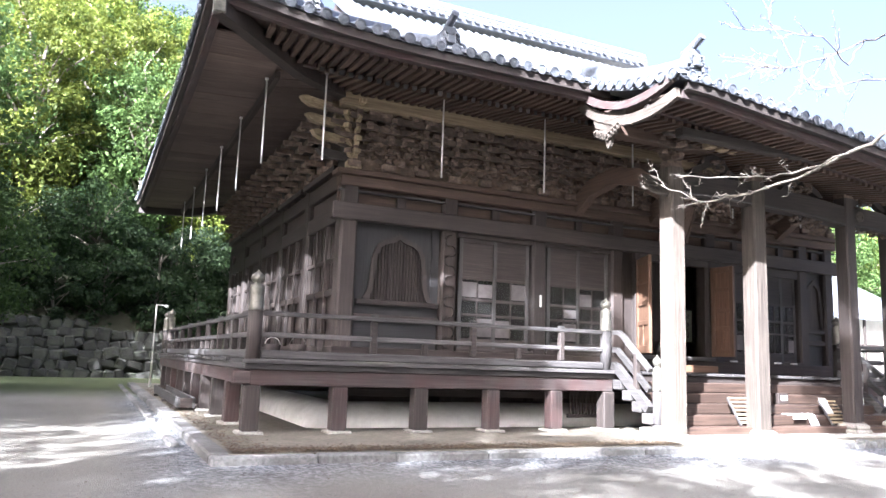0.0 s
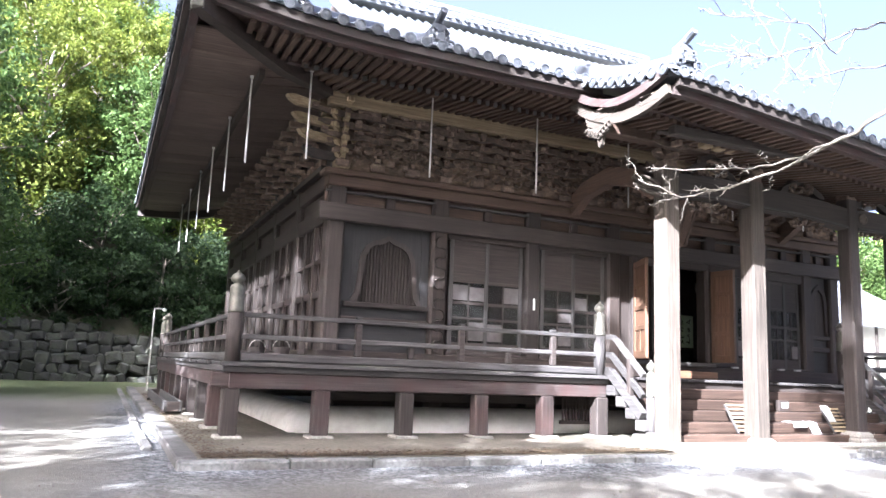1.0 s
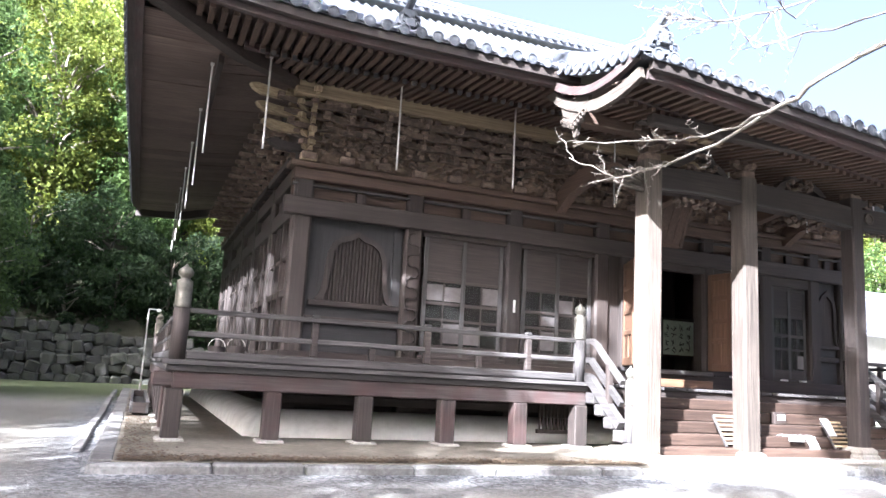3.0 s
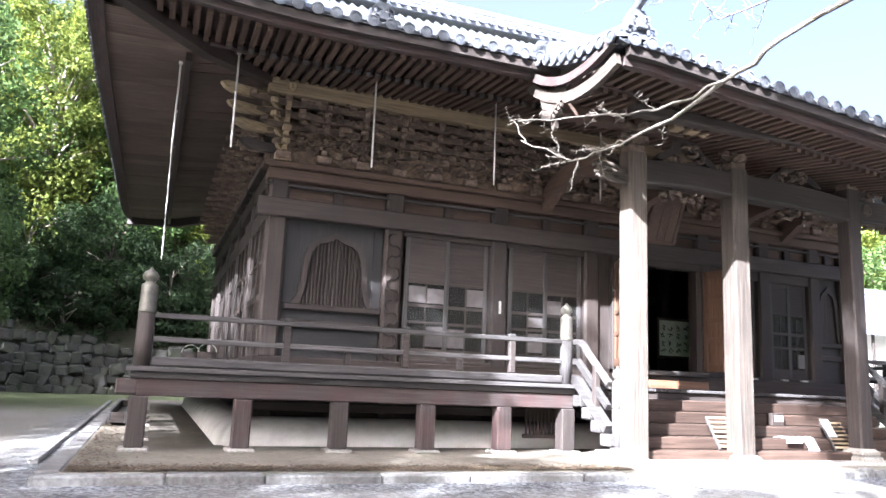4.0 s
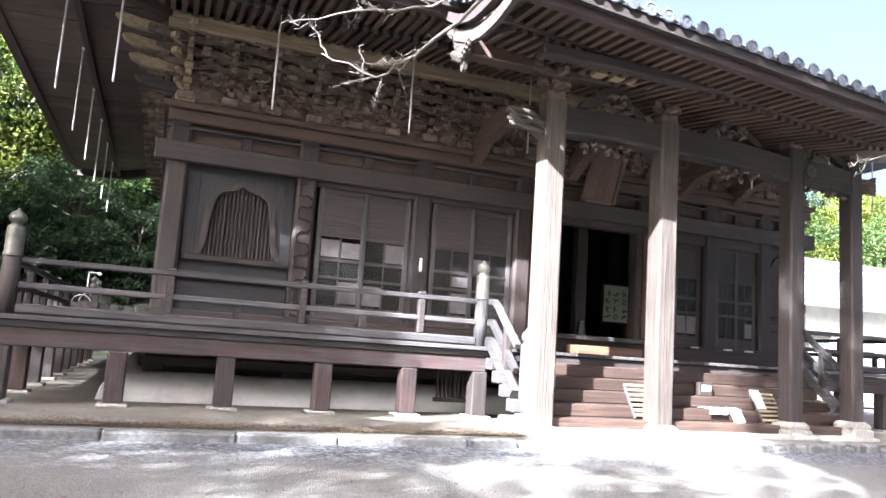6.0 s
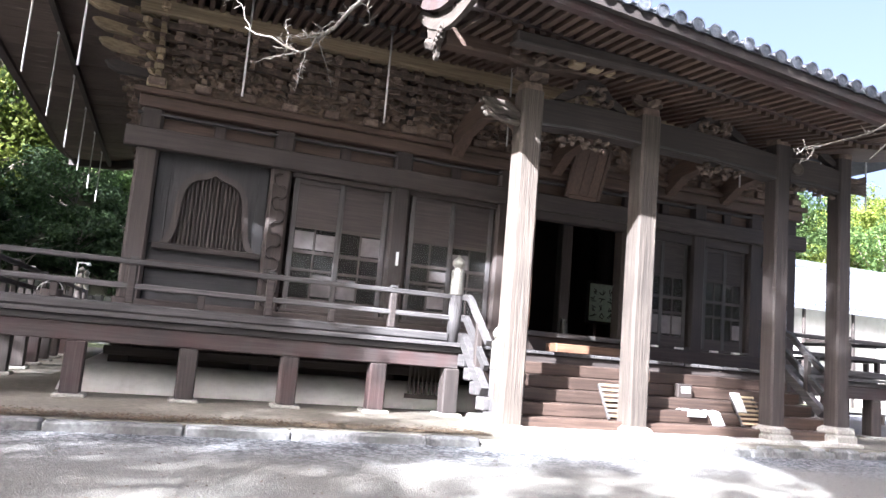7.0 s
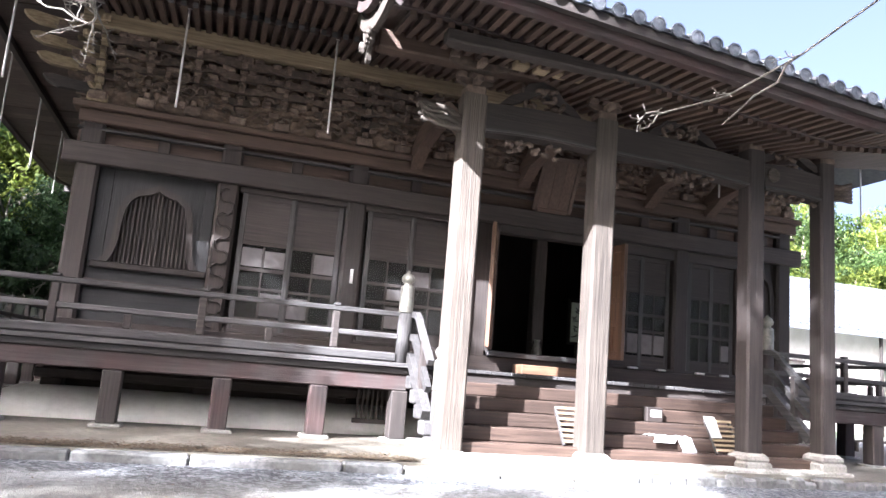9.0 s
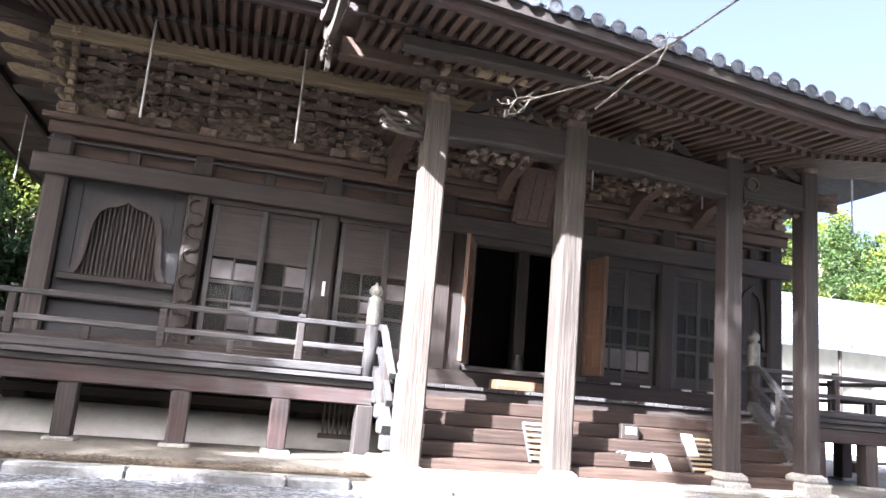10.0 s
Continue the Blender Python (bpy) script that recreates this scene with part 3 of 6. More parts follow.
# ---- interior seen through the doorway ----
part("inner_floor", B(0.2, 12.9, 0.45, 12.0, DECK + 0.05, DECK + 0.25, 0.01), WM["x"], hall)
part("inner_ceiling", B(0.2, 12.9, 0.25, 12.0, 4.9, 4.98, 0.01), WD["x"], hall)
for x in (5.9, 10.6):
    part("inner_pillar", lathe(bmesh.new(), x, 3.4, [(0.2, DECK + 0.25), (0.2, 4.9)], 16), WM["z"], hall, smooth=True)
part("inner_post", B(7.93, 8.17, 0.8, 1.04, DECK + 0.25, 4.9, 0.02), WM["z"], hall)
part("inner_partition", B(5.0, 11.5, 5.5, 5.6, DECK + 0.25, 4.9, 0.01), WD["z"], hall)
scr = thing("calligraphy_screen", 9.80, 2.0, DECK + 0.25, "framed pale green panel with dark brush writing on a stand", "screen")
for x0, x1, z0, z1 in ((9.27, 9.33, 2.05, 3.0), (10.27, 10.33, 2.05, 3.0), (9.33, 10.27, 2.94, 3.0), (9.33, 10.27, 2.05, 2.11)):
    part("frame", B(x0, x1, 1.950, 2.020, z0, z1, 0.006), WD["x"], scr)
part("sheet", B(9.33, 10.27, 1.985, 2.0, 2.11, 2.94, 0.002), SILK, scr)
rng = random.Random(5)
for cx in range(4):
    for cz in range(4):
        u, v = 9.45 + cx * 0.22, 2.22 + cz * 0.18
        bm = bmesh.new()
        for _ in range(3):
            du, dv, a = rng.uniform(-0.04, 0.04), rng.uniform(-0.04, 0.04), rng.uniform(0, 3.1)
            cb(bm, -0.055, 0.055, -0.002, 0.002, -0.009, 0.009, 0.001, Matrix.Translation((u + du, 1.981, v + dv)) @ Matrix.Rotation(a, 4, "Y"))
        part("writing_mark", bm, INK, scr)
for x in (9.50, 10.10):
    part("stand_leg", B(x - 0.03, x + 0.03, 1.960, 2.020, DECK + 0.25, 2.05, 0.006), WD["z"], scr)
part("stand_foot", B(9.35, 10.25, 1.800, 2.150, DECK + 0.25, DECK + 0.32, 0.01), WD["x"], scr)
vase = part("flower_vase", lathe(bmesh.new(), 7.98, 0.66, [(0.06, 1.6), (0.1, 1.75), (0.05, 1.95), (0.07, 2.0)], 14), BRONZE, None, smooth=True)
tagged(vase, "small bronze vase standing inside the doorway", "vase")

# ---- name board over the door ----
plq = thing("name_board", 7.75, -0.25, 4.3, "brown wooden name board leaning out over the doorway", "sign")
mt = Matrix.Translation((7.74, -0.14, 4.29)) @ Matrix.Rotation(radians(24), 4, "X")
for k in range(3):
    part("board", B(-0.30 + 0.2 * k, -0.104 + 0.2 * k, -0.035, 0.02, 0.05, 0.92, 0.006, mt), WB["z"], plq)
for x0, x1, z0, z1 in ((-0.38, -0.30, 0.0, 0.97), (0.30, 0.38, 0.0, 0.97)):
    part("frame_stile", B(x0, x1, -0.05, 0.03, z0, z1, 0.012, mt), WB["z"], plq)
for z0, z1 in ((-0.03, 0.05), (0.92, 1.0)):
    part("frame_rail", B(-0.30, 0.30, -0.05, 0.03, z0, z1, 0.012, mt), WB["x"], plq)

# ---- plaster mound and low boards under the floor ----
def mound_section():
    return [(0.0, BASE - 0.05), (0.0, BASE + 0.02), (0.06, 0.42), (0.16, 0.53), (0.34, 0.60), (0.6, 0.62)]


bm = bmesh.new()
loops = []
for off, z in mound_section():
    x0, x1, y0, y1 = -0.72 + off, 13.8 - off, -0.62 + off, 12.9 - off
    loops.append([bm.verts.new(p) for p in ((x0, y0, z), (x1, y0, z), (x1, y1, z), (x0, y1, z))])
for a, b in zip(loops, loops[1:]):
    for i in range(4):
        bm.faces.new((a[i], a[(i + 1) % 4], b[(i + 1) % 4], b[i]))
bmesh.ops.bevel(bm, geom=[e for e in bm.edges if abs(e.verts[0].co.z - e.verts[1].co.z) > 0.005], offset=0.12, segments=3, affect="EDGES")
mound = part("plaster_mound", bm, PLASTER, None, smooth=True)
tagged(mound, "rounded white plaster plinth under the hall floor", "plinth", kind="structure")
for z0, z1, y in ((0.72, 0.86, -0.2), (0.94, 1.08, -0.2)):
    beam("ground_tie", WM, hall, -0.2, 13.3, y, y + 0.12, z0, z1)
for x in HX:
    part("underfloor_post", B(x - 0.15, x + 0.15, -0.05, 0.25, 0.55, DECK - 0.07, 0.02), WD["z"], hall)
part("underfloor_board", B(0.0, 13.1, 0.3, 0.34, 0.55, DECK - 0.05, 0.005), WD["x"], hall)
for k in range(9):
    xx = 4.35 + k * 0.075
    part("vent_bar", B(xx, xx + 0.03, -0.95, -0.92, 0.45, 0.98, 0.004), WD["z"], hall)
for z in (0.40, 0.98):
    part("vent_rail", B(4.3, 5.02, -0.965, -0.905, z, z + 0.07, 0.006), WD["x"], hall)

# ---- veranda ----
VX0, VX1, VY0, VY1 = -2.0, 15.0, -1.52, 13.6
SX0, SX1 = 4.98, 11.35
veranda = thing("veranda", 1.5, -0.8, DECK, "raised timber veranda with worn plank floor round the hall", "veranda")


def edge_timbers(along, a, b, at_, out):
    """Edge beam and fascia of one run of floor; out is the sign of the outward side."""
    if along == "x":
        beam("edge_board", WG, veranda, a, b, min(at_, at_ - out * 0.1), max(at_, at_ - out * 0.1), DECK - 0.155, DECK - 0.062, 0.015)
        beam("edge_beam", WR, veranda, a + 0.1, b - 0.02, at_ - out * 0.12 - 0.09, at_ - out * 0.12 + 0.09, DECK - 0.40, DECK - 0.158, 0.015, "faded red edge beam")
    else:
        beam("edge_board", WG, veranda, min(at_, at_ - out * 0.1), max(at_, at_ - out * 0.1), a, b, DECK - 0.155, DECK - 0.062, 0.015)
        beam("edge_beam", WR, veranda, at_ - out * 0.12 - 0.09, at_ - out * 0.12 + 0.09, a + 0.1, b - 0.02, DECK - 0.40, DECK - 0.158, 0.015, "faded red edge beam")


edge_timbers("x", VX0, SX0, VY0, -1)
edge_timbers("x", SX1, VX1, VY0, -1)
edge_timbers("y", VY0 + 0.11, VY1, VX0, -1)
edge_timbers("y", VY0 + 0.11, VY1, VX1, 1)
beam("beam_nose", WR, veranda, VX0 - 0.16, VX0 + 0.12, VY0 + 0.04, VY0 + 0.2, DECK - 0.38, DECK - 0.17, 0.02)
beam("stair_head_beam", WM, veranda, SX0, SX1, VY0 + 0.02, VY0 + 0.3, DECK - 0.30, DECK - 0.062, 0.015)


def veranda_post(x, y, red):
    bm = B(x - 0.125, x + 0.125, y - 0.125, y + 0.125, BASE + 0.04, DECK - 0.40, 0.018)
    p = part("floor_post", bm, (WR if red else WM)["z"], veranda, "square floor post with faded red paint" if red else "")
    st = bmesh.new()
    cb(st, x - 0.2, x + 0.2, y - 0.2, y + 0.2, BASE - 0.1, BASE + 0.045, 0.03)
    part("base_stone", st, STONE, veranda)


for i, x in enumerate((-1.85, -0.45, 0.97, 2.36, 3.68, 4.86, 11.5, 12.7, 13.8, 14.85)):
    veranda_post(x, VY0 + 0.13, i in (1, 3, 4, 7))
for k in range(9):
    veranda_post(-1.85, 0.25 + k * 1.55, k % 3 == 0)
    veranda_post(14.85, 0.25 + k * 1.55, k % 2 == 0)
for k in range(8):
    x = -1.0 + k * 1.0
    beam("floor_joist", WM, veranda, x - 0.05, x + 0.05, VY0 + 0.2, -0.1, DECK - 0.22, DECK - 0.062)
rng = random.Random(11)


def planks(along, a, b, c0, c1):
    p = a
    while p < b - 0.02:
        w = min(rng.uniform(0.24, 0.34), b - p)
        z = DECK - 0.003 + rng.uniform(-0.004, 0.003)
        o = rng.uniform(-0.015, 0.015)
        if along == "x":
            bm, mm = B(p, p + w - 0.007, c0 + o, c1, DECK - 0.058, z, 0.008), WG["y"]
        else:
            bm, mm = B(c0 + o, c1, p, p + w - 0.007, DECK - 0.058, z, 0.008), WG["x"]
        part("floor_plank", bm, mm, veranda)
        p += w


beam("floor_nosing", WG, veranda, VX0 - 0.05, SX0, VY0 - 0.085, VY0 - 0.058, DECK - 0.06, DECK + 0.002, 0.006)
beam("floor_nosing", WG, veranda, SX1, VX1 + 0.05, VY0 - 0.085, VY0 - 0.058, DECK - 0.06, DECK + 0.002, 0.006)
planks("x", VX0 + 0.02, VX1 - 0.02, VY0 - 0.04, -0.03)
planks("y", 0.0, VY1, VX0 - 0.04, -0.05)
planks("y", 0.0, VY1, XR + 0.05, VX1 + 0.04)

# ---- railings ----
def newel(x, y, top, z0=DECK, r=0.105, mat=None):
    nw = thing("newel_post", x, y, z0, "round newel post with an onion-shaped cap", "post", "veranda newels")
    part("shaft", lathe(bmesh.new(), x, y, [(r, z0 - 0.02), (r, top - 0.62)], 16), (mat or WM)["z"], nw, smooth=True)
    part("cap", lathe(bmesh.new(), x, y, [(r * 1.08, top - 0.622), (r * 1.1, top - 0.60), (r * 1.0, top - 0.57), (r * 1.0, top - 0.27), (r * 0.95, top - 0.23), (r * 0.6, top - 0.205), (r * 0.56, top - 0.18), (r * 0.9, top - 0.15), (r * 0.98, top - 0.1), (r * 0.72, top - 0.05), (r * 0.25, top - 0.015), (0.012, top + 0.02)], 18), BRONZE, nw, "weathered onion-shaped cap", smooth=True)
    return nw


def railing(name, along, a, b, at_, step, label, posts=()):
    r = thing(name, a if along == "x" else at_, at_ if along == "x" else a, DECK, label, "railing")

    def bar(nm, z0, z1, w, mats, p=a, q=b):
        if along == "x":
            return part(nm, B(p, q, at_ - w, at_ + w, z0, z1, 0.02), mats["x"], r)
        return part(nm, B(at_ - w, at_ + w, p, q, z0, z1, 0.02), mats["y"], r)

    bar("top_rail", 2.01, 2.085, 0.042, WG)
    bar("middle_rail", 1.675, 1.755, 0.045, WG)
    bar("bottom_rail", DECK + 0.012, 1.475, 0.075, WG)
    n = max(2, round((b - a) / step))
    for k in range(1, n):
        p = a + (b - a) * k / n
        if k % 2 == 0 or p in posts:
            bar("rail_post", 1.476, 2.008, 0.052, WM, p - 0.055, p + 0.055)
            bar("post_cap", 2.087, 2.125, 0.05, WG, p - 0.05, p + 0.05)
        else:
            bar("block", 1.477, 1.672, 0.045, WM, p - 0.05, p + 0.05)
    return r


RY = VY0 + 0.14
newel(-1.86, RY, 2.70, r=0.115)
newel(4.87, RY, 2.70, mat=WG)
newel(11.46, RY, 2.70)
newel(14.86, RY, 2.70)
newel(-1.86, 11.9, 2.70)
newel(-1.86, 13.4, 2.70)
railing("front_railing", "x", -1.75, 4.77, RY, 0.92, "weathered three-bar timber railing along the front")
railing("far_front_railing", "x", 11.57, 14.75, RY, 0.8, "weathered three-bar timber railing beyond the steps")
railing("side_railing", "y", RY + 0.11, 11.79, -1.86, 0.8, "weathered three-bar timber railing along the side")
railing("back_side_railing", "y", 12.01, 13.29, -1.86, 0.6, "short timber railing between two newel posts")
railing("far_side_railing", "y", RY + 0.11, 13.3, 14.86, 0.9, "timber railing along the far side")

# ---- stairs ----
stairs = thing("wooden_stairs", 8.1, -2.3, BASE, "broad flight of worn solid timber steps", "stairs")
NS = 6
RISE = (DECK - BASE) / NS
TREAD = 0.275
for k in range(NS - 1):
    ztop = DECK - (k + 1) * RISE
    y1 = VY0 - k * TREAD
    x0, x1 = SX0 + 0.12, SX1 - 0.12
    cuts = [x0, x1]
    for a, b in zip(cuts, cuts[1:]):
        part("step", B(a, b - 0.006, y1 - TREAD - 0.03, y1 + 0.02, ztop - RISE + 0.003, ztop, 0.014), STEP["x"], stairs)
    for sx in (SX0, SX1 - 0.12):
        part("step_end", B(sx - 0.06, sx + 0.13, y1 - TREAD + 0.02, y1 + 0.0, ztop - RISE + 0.02, ztop + 0.02, 0.018), WG["y"], stairs)
part("ground_sill", B(SX0 - 0.1, SX1 + 0.1, VY0 - 5 * TREAD - 0.34, VY0 - 5 * TREAD - 0.03, BASE - 0.1, BASE + 0.06, 0.03), STONE, stairs)


def stair_rail(x, name):
    r = thing(name, x, -2.4, BASE, "sloping timber stair rail with curved top", "railing")
    y0, y1 = RY - 0.1, -2.52
    s = (DECK - BASE - 0.1) / (y0 - y1)
    curve = [(x, y0, 2.05), (x, y0 - 0.16, 2.05), (x, y0 - 0.30, 1.98), (x, y0 - 0.45, 1.84)] + [(x, y0 - 0.45 - d, 1.84 - d * 0.80) for d in (0.2, 0.4, 0.6)]
    part("top_rail", sweep(bmesh.new(), curve, 0.085, 0.085), WG["y"], r)
    part("middle_rail", sweep(bmesh.new(), [(x, y0, 1.72), (x, y0 - 0.12, 1.72), (x, y0 - 0.25, 1.62), (x, y1 + 0.02, 1.62 - (y0 - 0.27 - y1) * 0.80)], 0.08, 0.10), WG["y"], r)
    part("bottom_rail", sweep(bmesh.new(), [(x, y0, 1.42), (x, y0 - 0.1, 1.40), (x, y1 + 0.02, 1.40 - (y0 - 0.12 - y1) * 0.80)], 0.13, 0.15), WG["y"], r)
    part("rail_post", B(x - 0.045, x + 0.045, y0 - 0.72, y0 - 0.62, 0.95, 1.66, 0.01), WM["z"], r)
    return r


stair_rail(4.98, "near_stair_rail")
stair_rail(11.34, "far_stair_rail")
newel(5.11, -2.56, 1.62, BASE, 0.085, WG)
newel(11.34, -2.7, 1.95, BASE, 0.115, WM)

# ---- porch ----
PX = [5.16, 7.19, 9.80, 11.16]
PW = [0.165, 0.165, 0.145, 0.14]
PY = -2.92
porch = thing("entrance_porch", 8.3, PY, BASE, "timber porch on four square weathered columns", "porch")
PB = [-0.12, -0.06, 0.06, 0.1]
for i, x in enumerate(PX):
    bm = bmesh.new()
    w, ch = PW[i], 0.03
    pts = [(-w, -w + ch), (-w + ch, -w), (w - ch, -w), (w, -w + ch), (w, w - ch), (w - ch, w), (-w + ch, w), (-w, w - ch)]
    z0 = BASE + 0.20 + PB[i]
    prism(bm, pts, lambda u, v, d: Vector((x + u, PY + v, z0 + d)), 5.02 - z0)
    # far two columns take a darker wood to stand for the porch's shade
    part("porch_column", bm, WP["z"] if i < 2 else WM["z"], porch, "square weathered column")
    bm = bmesh.new()
    cb(bm, x - w - 0.1, x + w + 0.1, PY - w - 0.1, PY + w + 0.1, BASE - 0.08, z0 - 0.12, 0.03)
    part("plinth_stone", bm, STONE, porch)
    bm = bmesh.new()
    feet = [[bm.verts.new((x + a * q, PY + b * q, z0 + h)) for a, b in ((-1, -0.86), (-0.86, -1), (0.86, -1), (1, -0.86), (1, 0.86), (0.86, 1), (-0.86, 1), (-1, 0.86))] for q, h in ((w + 0.06, -0.118), (w + 0.075, -0.085), (w + 0.065, -0.04), (w + 0.012, 0.002))]
    for lo_, hi_ in zip(feet, feet[1:]):
        for k in range(8):
            bm.faces.new((lo_[k], lo_[(k + 1) % 8], hi_[(k + 1) % 8], hi_[k]))
    bm.faces.new(feet[0])
    bm.faces.new(feet[-1])
    part("base_stone", bm, STONE, porch, "square granite column foot")


BZ = [4.72, 4.74, 4.62, 4.58]


def rainbow_beam(x0, x1, za, zb):
    """Slightly bowed beam between two porch columns."""
    pts = [(x0 + (x1 - x0) * k / 10, PY, za + (zb - za) * k / 10 + 0.035 * math.sin(math.pi * k / 10)) for k in range(11)]
    part("rainbow_beam", sweep(bmesh.new(), pts, 0.24, 0.42), WM["x"], porch, "bowed tie beam between porch columns")
    part("beam_edge", sweep(bmesh.new(), [(p[0], PY - 0.13, p[2] - 0.17) for p in pts], 0.02, 0.03), WG["x"], porch)


for i in range(3):
    rainbow_beam(PX[i] + PW[i], PX[i + 1] - PW[i + 1], BZ[i], BZ[i + 1])
part("crest_disc", lathe(bmesh.new(), 0, 0, [(0.11, 0), (0.11, 0.03), (0.075, 0.035), (0.07, 0.02), (0.0, 0.02)], 18), WP["x"], porch, "pale round crest", at=Matrix.Translation((10.1, PY - 0.12, 4.66)) @ Matrix.Rotation(radians(90), 4, "X"))
part("purlin", B(3.75, 13.1, PY - 0.13, PY + 0.13, 5.42, 5.68, 0.02), WB["x"], porch, "long porch purlin")
part("purlin", B(4.4, 12.6, PY - 1.1, PY - 0.92, 5.24, 5.40, 0.02), WM["x"], porch)


def scroll_carving(x, y, z, size, seed, mat=CARVE, name="carved_spray", parent=None, axis_="x"):
    """A pierced foliage carving made of curled tapered sprays."""
    r = random.Random(seed)
    for k in range(14):
        cx, cz = r.uniform(-1, 1) * size[0] * 0.42, r.uniform(-0.4, 0.4) * size[1]
        rad, a0, sgn = r.uniform(0.25, 0.5) * size[1], r.uniform(0, 6.28), r.choice((-1, 1))
        pts, radii = [], []
        for j in range(7):
            a = a0 + sgn * j * 0.55
            q = rad * (1 - j * 0.1)
            u, v = cx + q * math.cos(a) * 0.8, cz + q * math.sin(a) * 0.6
            w = r.uniform(-0.02, 0.02) - 0.05 * math.sin(j)
            pts.append((x + u, y + w, z + v) if axis_ == "x" else (x + w, y + u, z + v))
            radii.append(0.035 * (1 - j / 8) + 0.006)
        part(name, tube(bmesh.new(), pts, radii, 5), mat, parent, smooth=True)


for i, (a, b) in enumerate(zip(PX, PX[1:])):
    c = (a + b) / 2
    # frog-leg strut with carving
    out = [(-0.62, 0.0), (-0.5, 0.12), (-0.34, 0.2), (-0.22, 0.36), (0.0, 0.42), (0.22, 0.36), (0.34, 0.2), (0.5, 0.12), (0.62, 0.0), (0.46, 0.0), (0.3, 0.08), (0.0, 0.26), (-0.3, 0.08), (-0.46, 0.0)]
    zc = (BZ[i] + BZ[i + 1]) / 2 + 0.27
    part("frog_leg_strut", prism(bmesh.new(), out, lambda u, v, w: Vector((c + u, PY - 0.06 + w, zc + v)), 0.12), WM["x"], porch)
    scroll_carving(c, PY - 0.04, 5.14, (0.7, 0.3), 40 + i, parent=porch)
    scroll_carving(c, PY + 0.0, 4.42, (1.3, 0.18), 50 + i, parent=porch)


def bracket_set(x, y, z, mats, parent, wide=0.62, out=1, tiers=3, scale=1.0, step=0.13, worn=0.0, seed=0):
    """Stacked bearing blocks and bowed bracket arms; worn sets lose blocks and sit unevenly."""
    r = random.Random(seed)
    s = scale
    base = part("bracket_set", B(x - 0.15 * s, x + 0.15 * s, y - 0.15 * s, y + 0.15 * s, z, z + 0.16 * s, 0.03), mats, parent)
    zz = z + 0.165 * s
    for t in range(tiers):
        w = wide * (0.62 + 0.38 * t) * s / 2 * r.uniform(1 - 0.6 * worn, 1 + 0.6 * worn)
        yo = y - out * step * t
        arm = [(x + w * q / 3, yo + r.uniform(-0.05, 0.05) * worn, zz + 0.055 * s + 0.05 * s * (abs(q) / 3) ** 2 + r.uniform(-0.03, 0.03) * worn) for q in range(-3, 4)]
        part("bracket_arm", sweep(bmesh.new(), arm, 0.1 * s, 0.11 * s, taper=[0.6, 0.9, 1, 1, 1, 0.9, 0.6]), mats, base)
        part("cross_arm", B(x - 0.05 * s, x + 0.05 * s, yo - out * step * 2, yo + out * 0.2, zz + 0.003, zz + 0.108 * s, 0.02), mats, base)
        for k in (-1, 0, 1):
            if r.random() < worn:
                continue
            u = x + k * (w - 0.07)
            part("bearing_block", B(u - 0.07 * s, u + 0.07 * s, yo - 0.075 * s, yo + 0.075 * s, zz + 0.115 * s, zz + 0.20 * s, 0.015), mats, base)
        zz += 0.21 * s
    return base


for x in PX:
    bracket_set(x, PY, 5.0, CARVE, porch, 0.9, 1, 2, 0.95)
    pts = [(x, PY + 0.16, 4.62), (x, PY + 0.8, 5.02), (x, PY + 1.6, 5.22), (x, PY + 2.4, 5.10), (x, PY + 2.9, 4.80)]
    part("bowed_tie", sweep(bmesh.new(), pts, 0.2, 0.34), WB["y"], porch)

for k in range(15):
    x = 5.55 + k * 0.30
    part("rafter_block", B(x, x + 0.2, PY - 0.55, PY - 0.36, 5.36, 5.47, 0.02), WY["x"], porch, "pale ochre block under the rafters")
part("block_rail", B(4.6, 12.4, PY - 0.53, PY - 0.38, 5.475, 5.55, 0.012), WM["x"], porch)
for hx in (2.12,):
    for k in range(11):
        z, q = 1.75 + 0.2 * k, 1 if k % 2 else -1
        pts = [(hx + q * 0.02 + 0.10 * math.cos(a) * q, -0.045, z + 0.11 * math.sin(a)) for a in np.linspace(-1.9, 1.9, 7)]
        part("carved_scroll", tube(bmesh.new(), pts, [0.01, 0.016, 0.022, 0.025, 0.022, 0.016, 0.01], 6), WM["z"], hall, smooth=True)

# carved nose on the first porch column
r5 = random.Random(9)
for k in range(9):
    z = 4.52 + 0.03 * k
    pts = [(4.99, PY - 0.08 + 0.02 * (k % 3), 4.50 + 0.02 * k), (4.80, PY - 0.06 + 0.03 * (k % 4), z), (4.62 - 0.02 * k, PY - 0.1 + 0.04 * (k % 3), z + 0.05 * math.sin(k)), (4.46 - 0.012 * k, PY - 0.08, z + 0.02 + 0.06 * math.cos(k * 2.0))]
    part("carved_leaf", tube(bmesh.new(), pts, [0.045, 0.04, 0.03, 0.035], 6), WP["x"], porch, "pale carved leaf of a beam nose", smooth=True)
for i, x in enumerate(PX[3:]):
    for k in range(6):
        bm = bmesh.new()
        tube(bm, [(x + 0.16, PY, 4.5 + 0.04 * k), (x + 0.4, PY, 4.52 + 0.04 * k), (x + 0.6, PY, 4.5 + 0.06 * k)], [0.05, 0.04, 0.03], 6)
        part("carved_leaf", bm, CARVE, porch, smooth=True)

